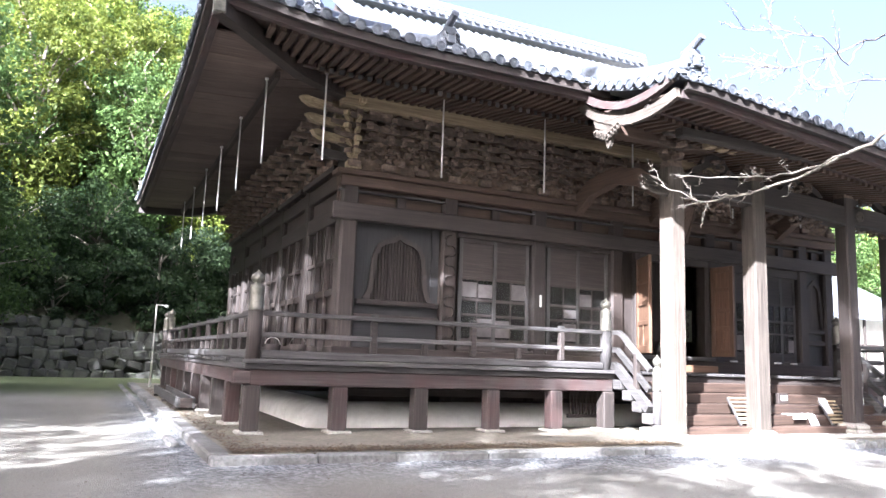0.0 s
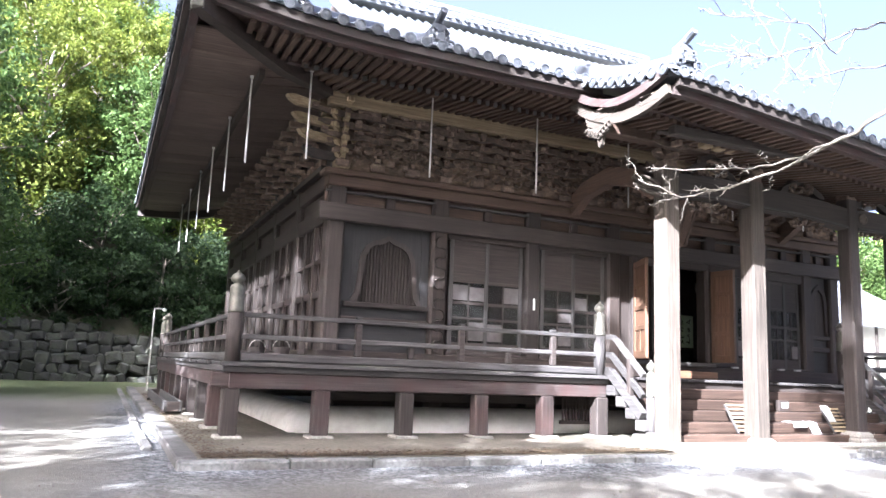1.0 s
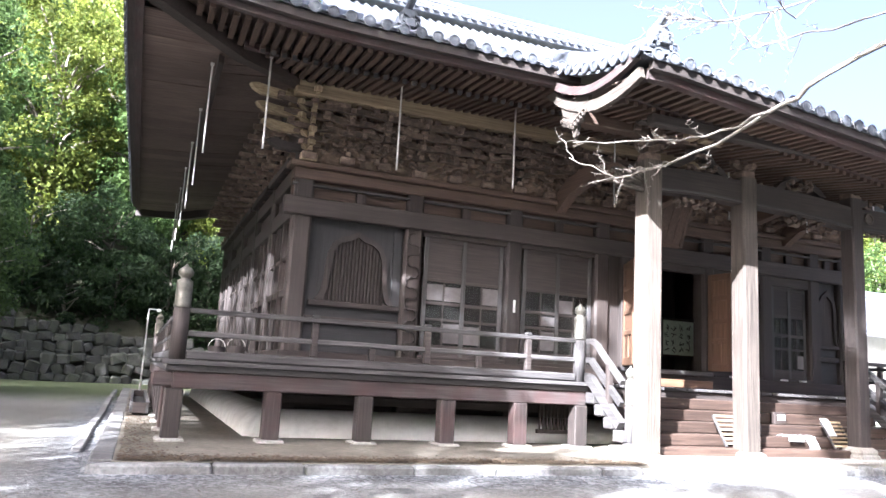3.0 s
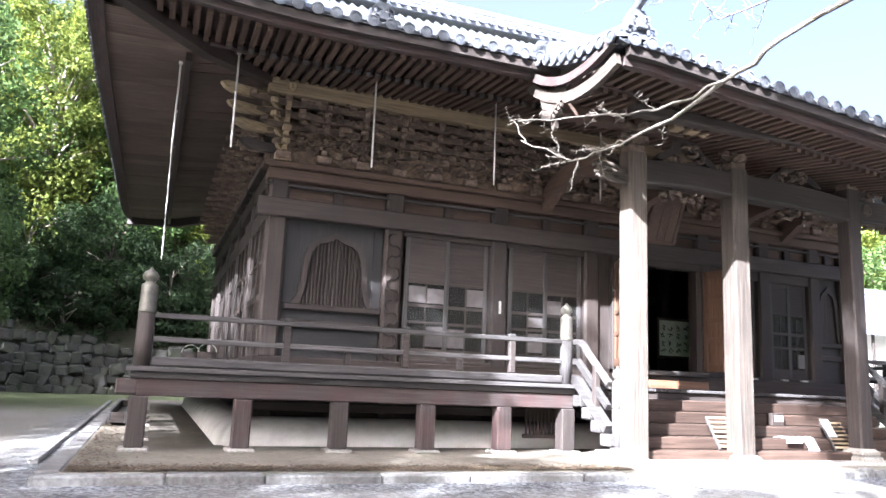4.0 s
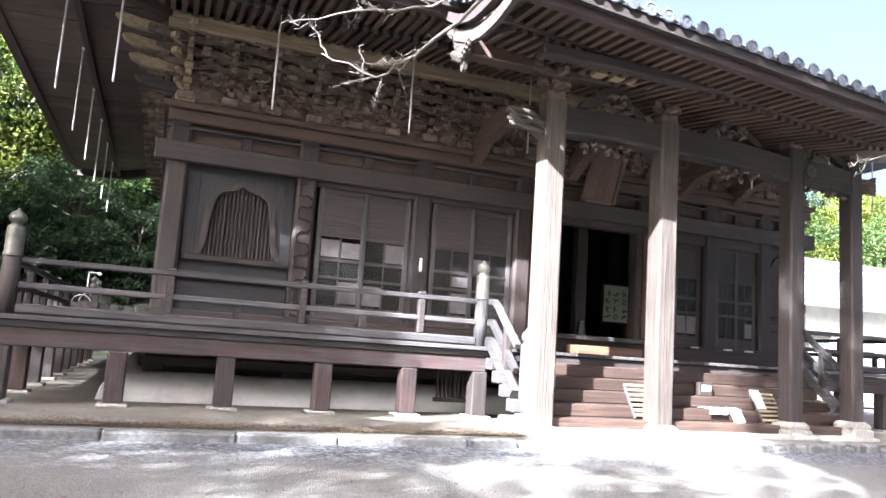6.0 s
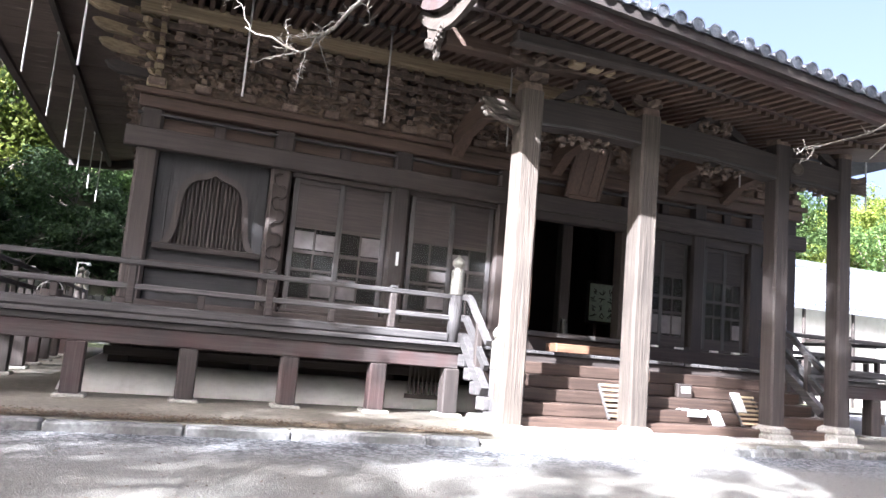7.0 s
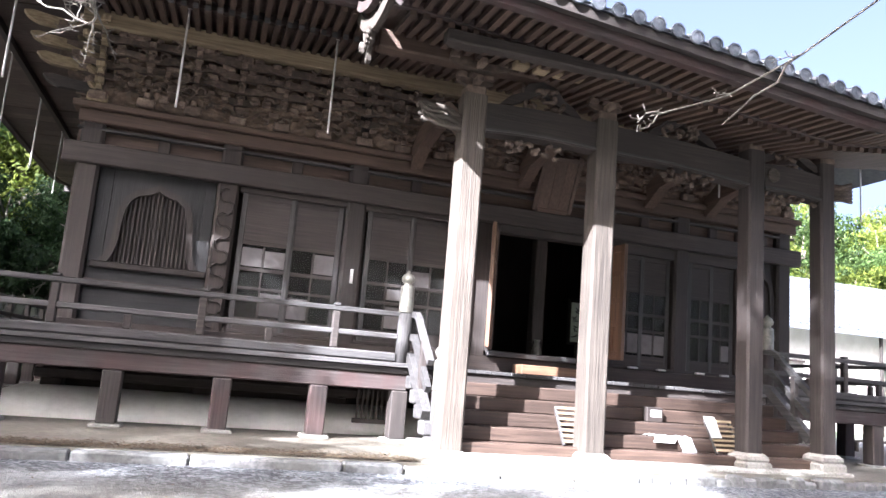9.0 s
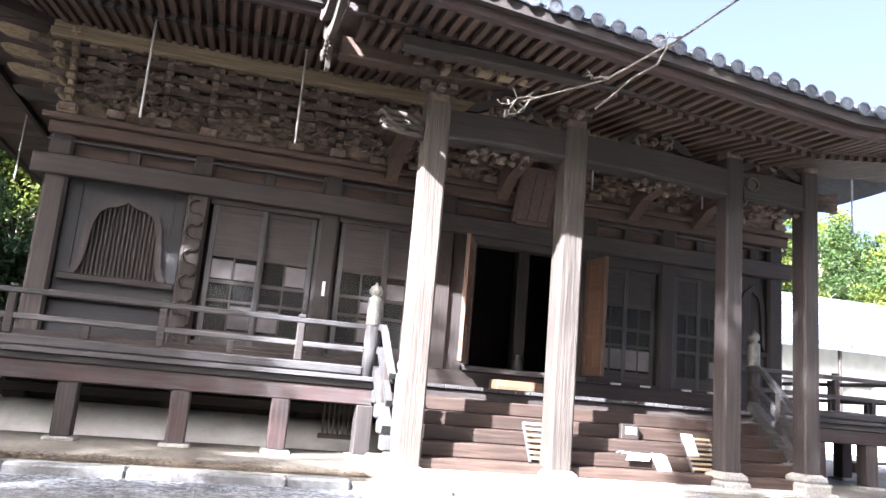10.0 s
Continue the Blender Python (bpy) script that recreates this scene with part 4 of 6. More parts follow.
# ---- carved bracket frieze ----
def relief_panel(x0, x1, z0, z1, y, seed, name="carved_panel", depth=0.11):
    """Deep relief of curling clouds and blocks."""
    nx, nz = int((x1 - x0) / 0.03), int((z1 - z0) / 0.03)
    verts, faces = [], []
    for j in range(nz + 1):
        for i in range(nx + 1):
            x, z = x0 + (x1 - x0) * i / nx, z0 + (z1 - z0) * j / nz
            a = noise.noise((x * 4.2 + seed, z * 7.5, seed))
            b = noise.noise((x * 9.0, z * 13 + seed, 3.1))
            c = 1 - abs(noise.noise((x * 5.0, z * 8.0, seed + 9.0))) * 2
            d = 0.45 * a + 0.3 * b + 0.35 * c
            e = min(1, 6 * min(i, nx - i) / nx, 6 * min(j, nz - j) / nz)
            verts.append((x, y - depth * d * e, z))
    w = nx + 1
    faces = [(j * w + i, j * w + i + 1, (j + 1) * w + i + 1, (j + 1) * w + i) for j in range(nz) for i in range(nx)]
    me = bpy.data.meshes.new(name)
    me.from_pydata(verts, [], faces)
    return link_mesh(name, me, RELIEF, hall, "deeply carved relief of clouds and leaves")


RELIEF = material("carved_relief_wood", (0.0405, 0.027, 0.0203), (0.1215, 0.0837, 0.0607), (0.2565, 0.189, 0.135), stretch=(6, 6, 10), stain=0.45, rough=0.85, stain_scale=5.0)
part("frieze_backing", B(0.0, 13.1, 0.10, 0.2, 4.9, 6.25, 0.005), WD["x"], hall)
for i in range(len(HX) - 1):
    relief_panel(HX[i] + 0.1, HX[i + 1] - 0.1, 4.93, 6.2, -0.05, 3.7 * i + 1.3, depth=0.2)
rng = random.Random(23)
xs = []
for a, b in zip(HX, HX[1:]):
    n = max(1, round((b - a) / 0.7))
    xs += [a + (b - a) * k / n for k in range(n)]
xs.append(HX[-1])
for k, x in enumerate(xs):
    bracket_set(x, -0.02, 4.92 + rng.uniform(-0.02, 0.03), CARVE, hall, 0.66, 1, 5, 0.9, 0.055, 0.35, k)
# small pierced blocks and curls between the brackets
for k in range(300):
    x, z = rng.uniform(0.25, 12.8), rng.choice((5.12, 5.33, 5.55, 5.76, 5.97)) + rng.uniform(-0.05, 0.05)
    y = -0.05 - (z - 4.9) * 0.16 + rng.uniform(-0.05, 0.05)
    bm = bmesh.new()
    if k % 3 == 0:
        w, h = rng.uniform(0.04, 0.09), rng.uniform(0.035, 0.06)
        cb(bm, x - w, x + w, y - 0.07, y + 0.12, z - h, z + h, 0.02)
    else:
        rad = rng.uniform(0.06, 0.11)
        a0 = rng.uniform(0, 6.28)
        pts = [(x + rad * (1 - j * 0.11) * math.cos(a0 + j * 0.8), y - 0.02 * j, z + 0.8 * rad * (1 - j * 0.11) * math.sin(a0 + j * 0.8)) for j in range(7)]
        tube(bm, pts, [0.035 - 0.003 * j for j in range(7)], 5)
    part("carved_block", bm, CARVE, hall)
# corner: cluster of pale bracket arms and blocks, fanning out three ways
corner = part("corner_bracket", B(-0.13, 0.17, -0.13, 0.17, 4.92, 5.06, 0.03), WY["z"], hall, "pale yellowish corner bracket cluster")
rc = random.Random(17)
for k in range(5):
    z = 5.08 + k * 0.225
    w = 0.20 + 0.06 * k
    for dx, dy in ((1, 0), (0, 1), (0.71, 0.71)):
        v = Vector((dx, dy, 0))
        arm = [Vector((0.02, 0.0, z + 0.05 + 0.07 * (abs(q) / 3) ** 2 + rc.uniform(-0.01, 0.01))) + v * (w * q / 3) for q in range(-3, 4)]
        part("bracket_arm", sweep(bmesh.new(), arm, 0.10, 0.10, taper=[0.55, 0.9, 1, 1, 1, 0.9, 0.55]), WY["x"], corner)
        for q in (-1, 1):
            if rc.random() < 0.2:
                continue
            p = Vector((0.02, 0.0, z + 0.155)) + v * (w - 0.03) * q
            m = Matrix.Translation(p) @ Matrix.Rotation(math.atan2(dy, dx) + rc.uniform(-0.15, 0.15), 4, "Z")
            part("bearing_block", B(-0.07, 0.07, -0.07, 0.07, -0.04, 0.05, 0.022, m), WY["z"] if rc.random() < 0.7 else CARVE, corner)
for k, z in enumerate((5.12, 5.44, 5.72, 6.02)):
    ln = 0.72 + 0.13 * k
    out = [(0.0, -0.07), (ln - 0.16, -0.085), (ln - 0.02, -0.03), (ln + 0.05, 0.05), (ln - 0.06, 0.085), (ln - 0.3, 0.07), (0.0, 0.06)]
    for d, mats in (((-1.0, -0.25), WY if k > 0 else WM),):
        v = Vector((d[0], d[1], 0)).normalized()
        sd = Vector((-v.y, v.x, 0))
        part("tail_nose", prism(bmesh.new(), out, lambda u, w_, q: Vector((0.0, 0.0, z)) + v * u + Vector((0, 0, w_)) + sd * (q - 0.06), 0.12), mats["x"], hall)
for k in range(16):
    y = 0.9 + k * 0.72
    base = part("bracket_set", B(-0.2, 0.08, y - 0.12, y + 0.12, 4.9, 5.015, 0.02), CARVE, hall)
    for t in range(4):
        xo = -0.12 - 0.16 * t
        part("cross_arm", B(xo - 0.2, xo + 0.2, y - 0.05, y + 0.05, 5.02 + t * 0.28, 5.13 + t * 0.28, 0.02), CARVE, base)
        part("bracket_arm", B(xo - 0.06, xo + 0.06, y - 0.2, y + 0.2, 5.135 + t * 0.28, 5.27 + t * 0.28, 0.02), CARVE, base)

# ---- roof ----
EX0, EX1, EY0, EY1 = -3.12, 16.2, -2.8, 15.0
RIDGE_D = 8.9
GX = 1.25
main_roof = thing("hall_roof", 6.5, 6.0, 6.4, "great grey tiled hip-and-gable roof with upturned corners", "roof")


def lift(s, d):
    """Upturn near a corner, s along the eave from it, d in from the eave."""
    return 0.34 * max(0.0, 1 - s / 3.6) ** 2 * max(0.0, 1 - d / 5.0)


def slope(d):
    return 6.40 + 0.36 * d + 0.022 * d * d


KX0, KX1, KYE = 3.62, 13.1, -4.92


def kohai_z(x, u):
    """Porch roof, u in from its eave."""
    sag = 0.095 * min(max(x - 4.0, 0), 6.4) - 0.12 * max(x - 10.4, 0)
    return 5.82 + 0.07 * u + 0.08 * u * u - sag * max(0.0, 1 - u / 2.1)


def front_path(x):
    """Points of a tile row from the eave up the front slope."""
    side = min(x - EX0, EX1 - x)
    dmax = RIDGE_D if GX <= x <= EX1 - (GX - EX0) else max(0.15, side)
    pts = []
    if KX0 <= x <= KX1:
        for k in range(5):
            u = 2.0 * k / 4
            pts.append((x, KYE + u, max(kohai_z(x, u), 0)))
        ds = [0.55 + (dmax - 0.55) * k / 8 for k in range(9)]
    else:
        ds = [dmax * (k / 9) ** 1.2 for k in range(10)]
    pts += [(x, EY0 + d, slope(d) + lift(side, d)) for d in ds]
    return pts


def side_path(y, right=False):
    s = min(y - EY0, EY1 - y)
    dmax = max(0.15, min(GX - EX0, s))
    return [((EX1 - d) if right else (EX0 + d), y, slope(d) - 0.02 + lift(s, d)) for d in [dmax * k / 6 for k in range(7)]]


def roll_tile(bm, pts, r=0.075, seg=5):
    rings = []
    P = [Vector(p) for p in pts]
    for i, p in enumerate(P):
        t = (P[min(i + 1, len(P) - 1)] - P[max(i - 1, 0)]).normalized()
        sd = t.cross(Vector((0, 0, 1))).normalized()
        up = sd.cross(t)
        rings.append([bm.verts.new(p + sd * r * math.cos(math.pi * k / seg) + up * r * math.sin(math.pi * k / seg)) for k in range(seg + 1)])
    for a, b in zip(rings, rings[1:]):
        for k in range(seg):
            bm.faces.new((a[k], a[k + 1], b[k + 1], b[k]))
    bm.faces.new(rings[0])
    return bm


disc = to_mesh("tile_end", lathe(bmesh.new(), 0, 0, [(0.092, 0), (0.095, 0.035), (0.07, 0.04), (0.066, 0.028), (0.03, 0.03), (0.0, 0.036)], 16))
disc.materials.append(TILE)
pan_bm = bmesh.new()
for sx in range(6):
    a0, a1 = math.pi * (1 + sx / 6), math.pi * (1 + (sx + 1) / 6)
    q = [(0.085 * math.cos(a), 0.05 * math.sin(a)) for a in (a0, a1)]
    vs = [pan_bm.verts.new((u, yy, v + o)) for yy in (0.0, 0.1) for (u, v) in q for o in (0, -0.03)]
    for f in ((0, 2, 3, 1), (4, 6, 7, 5), (0, 2, 6, 4), (1, 3, 7, 5)):
        pan_bm.faces.new([vs[i] for i in f])
pan = to_mesh("pan_tile_end", pan_bm)
pan.materials.append(TILE)
PITCH = 0.272
nfront = int((EX1 - EX0) / PITCH)
surf_rows = []
for k in range(nfront + 1):
    x = EX0 + 0.08 + k * PITCH
    pts = front_path(x)
    part("roll_tile", roll_tile(bmesh.new(), pts), TILE, main_roof, smooth=True)
    p = Vector(pts[0])
    link_mesh("tile_end", disc, None, main_roof, at=Matrix.Translation(p + Vector((0, -0.005, 0.005))) @ Matrix.Rotation(radians(90), 4, "X"))
    link_mesh("pan_tile_end", pan, None, main_roof, at=Matrix.Translation(Vector(front_path(x + PITCH / 2)[0]) + Vector((0, 0.0, 0.035))))
nside = int((EY1 - EY0) / PITCH)
for k in range(1, nside):
    y = EY0 + 0.1 + k * PITCH
    pts = side_path(y)
    part("roll_tile", roll_tile(bmesh.new(), pts), TILE, main_roof, smooth=True)
    link_mesh("tile_end", disc, None, main_roof, at=Matrix.Translation(Vector(pts[0]) + Vector((-0.005, 0, 0.005))) @ Matrix.Rotation(radians(-90), 4, "Y"))


def slope_sheet(name, rows, mat, thick, parent, label=""):
    """A curved sheet through rows of points, with thickness downwards."""
    bm = bmesh.new()
    top = [[bm.verts.new(p) for p in r] for r in rows]
    bot = [[bm.verts.new(Vector(p) - Vector((0, 0, thick))) for p in r] for r in rows]
    nr, nc = len(rows), len(rows[0])
    for i in range(nr - 1):
        for j in range(nc - 1):
            bm.faces.new((top[i][j], top[i + 1][j], top[i + 1][j + 1], top[i][j + 1]))
            bm.faces.new((bot[i][j], bot[i][j + 1], bot[i + 1][j + 1], bot[i + 1][j]))
    for i in range(nr - 1):
        for j in (0, nc - 1):
            bm.faces.new((top[i][j], top[i + 1][j], bot[i + 1][j], bot[i][j]))
    for j in range(nc - 1):
        for i in (0, nr - 1):
            bm.faces.new((top[i][j], top[i][j + 1], bot[i][j + 1], bot[i][j]))
    return part(name, bm, mat, parent, label)


def even(pts, n):
    P = [Vector(p) for p in pts]
    L = [0]
    for a, b in zip(P, P[1:]):
        L.append(L[-1] + (b - a).length)
    out = []
    for k in range(n):
        s = L[-1] * k / (n - 1)
        j = max(i for i in range(len(L)) if L[i] <= s + 1e-9)
        j = min(j, len(P) - 2)
        out.append(P[j].lerp(P[j + 1], (s - L[j]) / max(L[j + 1] - L[j], 1e-9)))
    return out


def plain_front(x):
    side = min(x - EX0, EX1 - x)
    dmax = RIDGE_D if GX <= x <= EX1 - (GX - EX0) else max(0.02, side)
    return [(x, EY0 + dmax * (k / 11), slope(dmax * k / 11) + lift(side, dmax * k / 11)) for k in range(12)]


xs_a = list(np.linspace(EX0 + 0.01, GX - 0.01, 14))
xs_b = list(np.linspace(GX, EX1 - (GX - EX0), 12))
xs_c = list(np.linspace(EX1 - (GX - EX0) + 0.01, EX1 - 0.01, 14))
for xs_ in (xs_a, xs_b, xs_c):
    slope_sheet("tile_bed", [plain_front(x) for x in xs_], TILE, 0.05, main_roof)
slope_sheet("tile_bed", [even([(x, KYE + 2.3 * k / 6, kohai_z(x, 2.3 * k / 6)) for k in range(7)], 7) for x in np.linspace(KX0, KX1, 16)], TILE, 0.05, main_roof)
for right in (False, True):
    slope_sheet("tile_bed", [side_path(y, right) for y in np.linspace(EY0 + 0.02, EY1 - 0.02, 30)], TILE, 0.05, main_roof)
slope_sheet("tile_bed", [[(x, EY1 - d, slope(d)) for d in np.linspace(0, RIDGE_D, 8)] for x in (EX0 + 4.4, EX1 - 4.4)], TILE, 0.05, main_roof)
for gx in (GX, EX1 - (GX - EX0)):
    out = [(EY0 + 4.2, slope(4.2) - 0.2), (EY0 + RIDGE_D, slope(RIDGE_D)), (EY1 - 4.2, slope(4.2) - 0.2)]
    part("gable_wall", prism(bmesh.new(), out, lambda u, v, w: Vector((gx - 0.02 + w, u, v)), 0.08), WD["z"], main_roof)
# ridges
rz = slope(RIDGE_D) + 0.22
ridge = bmesh.new()
for k in range(4):
    cb(ridge, GX - 0.3, EX1 - 4.0, EY0 + RIDGE_D - 0.22 + 0.02 * k, EY0 + RIDGE_D + 0.22 - 0.02 * k, rz - 0.1 + k * 0.13, rz + 0.02 + k * 0.13, 0.02)
part("main_ridge", ridge, TILE, main_roof, "tall layered ridge of grey tiles")
bm = bmesh.new()
roll_tile(bm, [(GX - 0.3, EY0 + RIDGE_D, rz + 0.42), (EX1 - 4.0, EY0 + RIDGE_D, rz + 0.42)], 0.1, 6)
part("ridge_cap", bm, TILE, main_roof, smooth=True)
nub = to_mesh("ridge_nub", lathe(bmesh.new(), 0, 0, [(0.07, -0.04), (0.07, 0.04)], 10))
nub.materials.append(TILE)
for k in range(36):
    link_mesh("ridge_nub", nub, None, main_roof, at=Matrix.Translation((GX + 0.1 + k * 0.3, EY0 + RIDGE_D - 0.27, rz + 0.05)) @ Matrix.Rotation(radians(90), 4, "X"))


def ridge_run(pts, ends=True):
    bm = bmesh.new()
    for k, (w, h) in enumerate(((0.36, 0.0), (0.3, 0.09), (0.24, 0.18))):
        sweep(bm, [Vector(p) + Vector((0, 0, 0.07 + h)) for p in pts], w, 0.085)
    roll_tile(bm, [Vector(p) + Vector((0, 0, 0.29)) for p in pts], 0.085, 6)
    part("layered_ridge", bm, TILE, main_roof)


def ogre_tile(p, ang, s=1.0):
    """Ridge-end tile: a scrolled shield with a projecting roll on top."""
    m = Matrix.Translation(p) @ Matrix.Rotation(radians(ang), 4, "Z")
    bm = bmesh.new()
    out = [(-0.26, 0.0), (-0.31, 0.1), (-0.2, 0.16), (-0.2, 0.34), (-0.1, 0.48), (0.1, 0.48), (0.2, 0.34), (0.2, 0.16), (0.31, 0.1), (0.26, 0.0)]
    prism(bm, out, lambda u, v, w: m @ Vector((u * s, (w - 0.1) * s, v * s)), 0.16)
    for sx in (-1, 1):
        for u, v, r in ((0.2, 0.1, 0.1), (0.1, 0.3, 0.07), (0.13, 0.2, 0.05)):
            pts = [m @ Vector(((sx * u + r * (1 - j * 0.12) * math.cos(j * 0.9)) * s, -0.14 * s, (v + r * (1 - j * 0.12) * math.sin(j * 0.9)) * s)) for j in range(8)]
            tube(bm, pts, [0.03 * s] * 8, 5)
    cb(bm, -0.09 * s, 0.09 * s, -0.17 * s, -0.05 * s, 0.14 * s, 0.3 * s, 0.03, m)
    tube(bm, [m @ Vector((0, 0.2 * s, 0.47 * s)), m @ Vector((0, -0.05 * s, 0.54 * s)), m @ Vector((0, -0.3 * s, 0.66 * s))], [0.075 * s] * 3, 10)
    part("ogre_tile", bm, TILE, main_roof, "scrolled ridge-end tile")


ridge_run([(GX, EY0 + d, slope(d)) for d in np.linspace(1.45, RIDGE_D - 0.2, 14)])
ogre_tile((GX, EY0 + 1.36, slope(1.36) + 0.02), 0)
ridge_run([(EX0 + d, EY0 + d, slope(d) + lift(d, d)) for d in np.linspace(2.05, 4.3, 8)])
ogre_tile((EX0 + 2.0, EY0 + 2.0, slope(2.0) + 0.06), -45, 0.95)
ridge_run([(EX0 + d, EY0 + d, slope(d) + lift(d, d) - 0.03) for d in np.linspace(0.3, 2.0, 6)])
ridge_run([(EX0 + d, EY1 - d, slope(d) + lift(d, d)) for d in np.linspace(0.3, 4.3, 8)])
ogre_tile((EX0 + 0.25, EY1 - 0.25, slope(0.2) + 0.3), -135, 0.8)
# porch verge ridge with end tile
ridge_run([(KX0 + 0.25, KYE + u, kohai_z(KX0 + 0.25, u) + 0.02) for u in np.linspace(0.2, 2.0, 7)] + [(KX0 + 0.25, EY0 + 0.7, slope(0.7) + 0.02)])
ogre_tile((KX0 + 0.25, KYE + 0.12, kohai_z(KX0, 0.1) + 0.06), 0, 0.85)
# verge tiles along the porch's open end: short rolls across the edge, ends outward
for k in range(9):
    u = 0.08 + k * 0.25
    z = kohai_z(KX0, u)
    bm = roll_tile(bmesh.new(), [(KX0 - 0.14, KYE + u, z + 0.01), (KX0 + 0.22, KYE + u, z + 0.05)], 0.085)
    part("verge_tile", bm, TILE, main_roof, smooth=True)
    link_mesh("tile_end", disc, None, main_roof, at=Matrix.Translation((KX0 - 0.145, KYE + u, z + 0.02)) @ Matrix.Rotation(radians(-90), 4, "Y"))

# fascia boards and soffits
def edge_strip(name, pts, w, h, mats, label=""):
    part(name, sweep(bmesh.new(), pts, w, h), mats, main_roof, label)


xsF = list(np.linspace(EX0 + 0.1, EX1 - 0.1, 48))
flift = lambda x: lift(min(x - EX0, EX1 - x), 0)
for seg in ([x for x in xsF if x <= KX0 + 0.4], [x for x in xsF if x >= KX1 - 0.2]):
    edge_strip("eave_fascia", [(x, EY0 + 0.08, 6.27 + flift(x)) for x in seg], 0.10, 0.13, WM["x"], "brown eave fascia board")
    edge_strip("eave_fascia", [(x, EY0 + 0.20, 6.17 + flift(x)) for x in seg], 0.12, 0.12, WR["x"])
ysF = list(np.linspace(EY0 + 0.16, EY1 - 0.1, 40))
slift = lambda y: lift(min(y - EY0, EY1 - y), 0)
edge_strip("eave_fascia", [(EX0 + 0.08, y, 6.25 + slift(y)) for y in ysF], 0.10, 0.13, WM["y"])
edge_strip("eave_fascia", [(EX0 + 0.20, y, 6.15 + slift(y)) for y in ysF], 0.12, 0.12, WR["y"])
edge_strip("inner_eave_board", [(EX0 + 1.45, y, 6.13 + slift(y) * 0.45) for y in ysF[4:]], 0.09, 0.13, WD["y"])
edge_strip("inner_eave_board", [(x, EY0 + 1.30, 6.17 + flift(x) * 0.45) for x in xsF[4:-4]], 0.10, 0.12, WR["x"])
# front soffit sheet
slope_sheet("soffit", [[(x, y, 6.24 + 0.24 * (y - EY0) / 2.8 + flift(x) * (1 - (y - EY0) / 2.8)) for y in np.linspace(EY0 + 0.2, 0.2, 5)] for x in np.linspace(EX0 + 0.3, EX1 - 0.3, 40)], SOFF["y"], 0.03, main_roof)


def rafter_run(name, x, y0, z0, y1, z1, w=0.08, h=0.07):
    pts = [(x, y0, z0), (x, y1, z1)]
    part(name, sweep(bmesh.new(), pts, w, h), WB["y"], main_roof)


k = 0
x = EX0 + 1.0
while x < 13.4:
    f = flift(x)
    yin = max(-2.8 + 0.0, -0.0) if x > -0.1 else x
    rafter_run("flying_rafter", x, EY0 + 0.30, 6.10 + f, min(-1.4, max(-2.3, yin if x < -1.4 else -1.4)), 6.18 + f * 0.5)
    if x > -1.2:
        rafter_run("base_rafter", x, -1.70, 6.06 + f * 0.45, min(-0.1, x if x < -0.15 else -0.1), 6.32)
        part("rafter_tip", B(x - 0.036, x + 0.036, -1.708, -1.702, 6.015 + f * 0.45, 6.10 + f * 0.45, 0.002), WG["x"], main_roof)
    x += 0.165
# side soffit planks
y = EY0 + 1.0
rng = random.Random(31)
while y < EY1 - 1:
    w = rng.uniform(0.34, 0.5)
    s0, s1 = slift(y), slift(y + w)
    xin = 0.0 if y > 0 else y + 0.05
    bm = bmesh.new()
    for xa, xb, za, zb in ((EX0 + 0.25, EX0 + 1.42, 6.16, 6.215), (EX0 + 1.40, xin, 6.24, 6.42)):
        if xb - xa < 0.1:
            continue
        o = rng.uniform(0, 0.012)
        fa, fb = 1.0 - (xa - EX0) / 3.2, 1.0 - (xb - EX0) / 3.2
        v = [bm.verts.new(p) for p in ((xa, y, za + o + s0 * fa), (xb, y, zb + o + s0 * fb), (xb, y + w - 0.006, zb + o + s1 * fb), (xa, y + w - 0.006, za + o + s1 * fa))]
        t = [bm.verts.new(q.co + Vector((0, 0, 0.03))) for q in v]
        bm.faces.new(v)
        bm.faces.new(t)
        for i in range(4):
            bm.faces.new((v[i], v[(i + 1) % 4], t[(i + 1) % 4], t[i]))
    part("soffit_board", bm, SOFF["x"], main_roof)
    y += w
part("hip_rafter", sweep(bmesh.new(), [(0.1, 0.1, 6.34), (-1.4, -1.25, 6.17), (-2.95, -2.65, 6.32)], 0.2, 0.26), WD["x"], main_roof, "heavy diagonal hip rafter")
part("hip_rafter", sweep(bmesh.new(), [(0.1, 12.3, 6.34), (-1.4, 13.6, 6.17), (-2.95, 14.8, 6.32)], 0.2, 0.26), WM["x"], main_roof)
part("hip_end_cap", B(-3.02, -2.84, -2.74, -2.56, 6.2, 6.5, 0.02), BRONZE, main_roof, "green weathered copper cap")

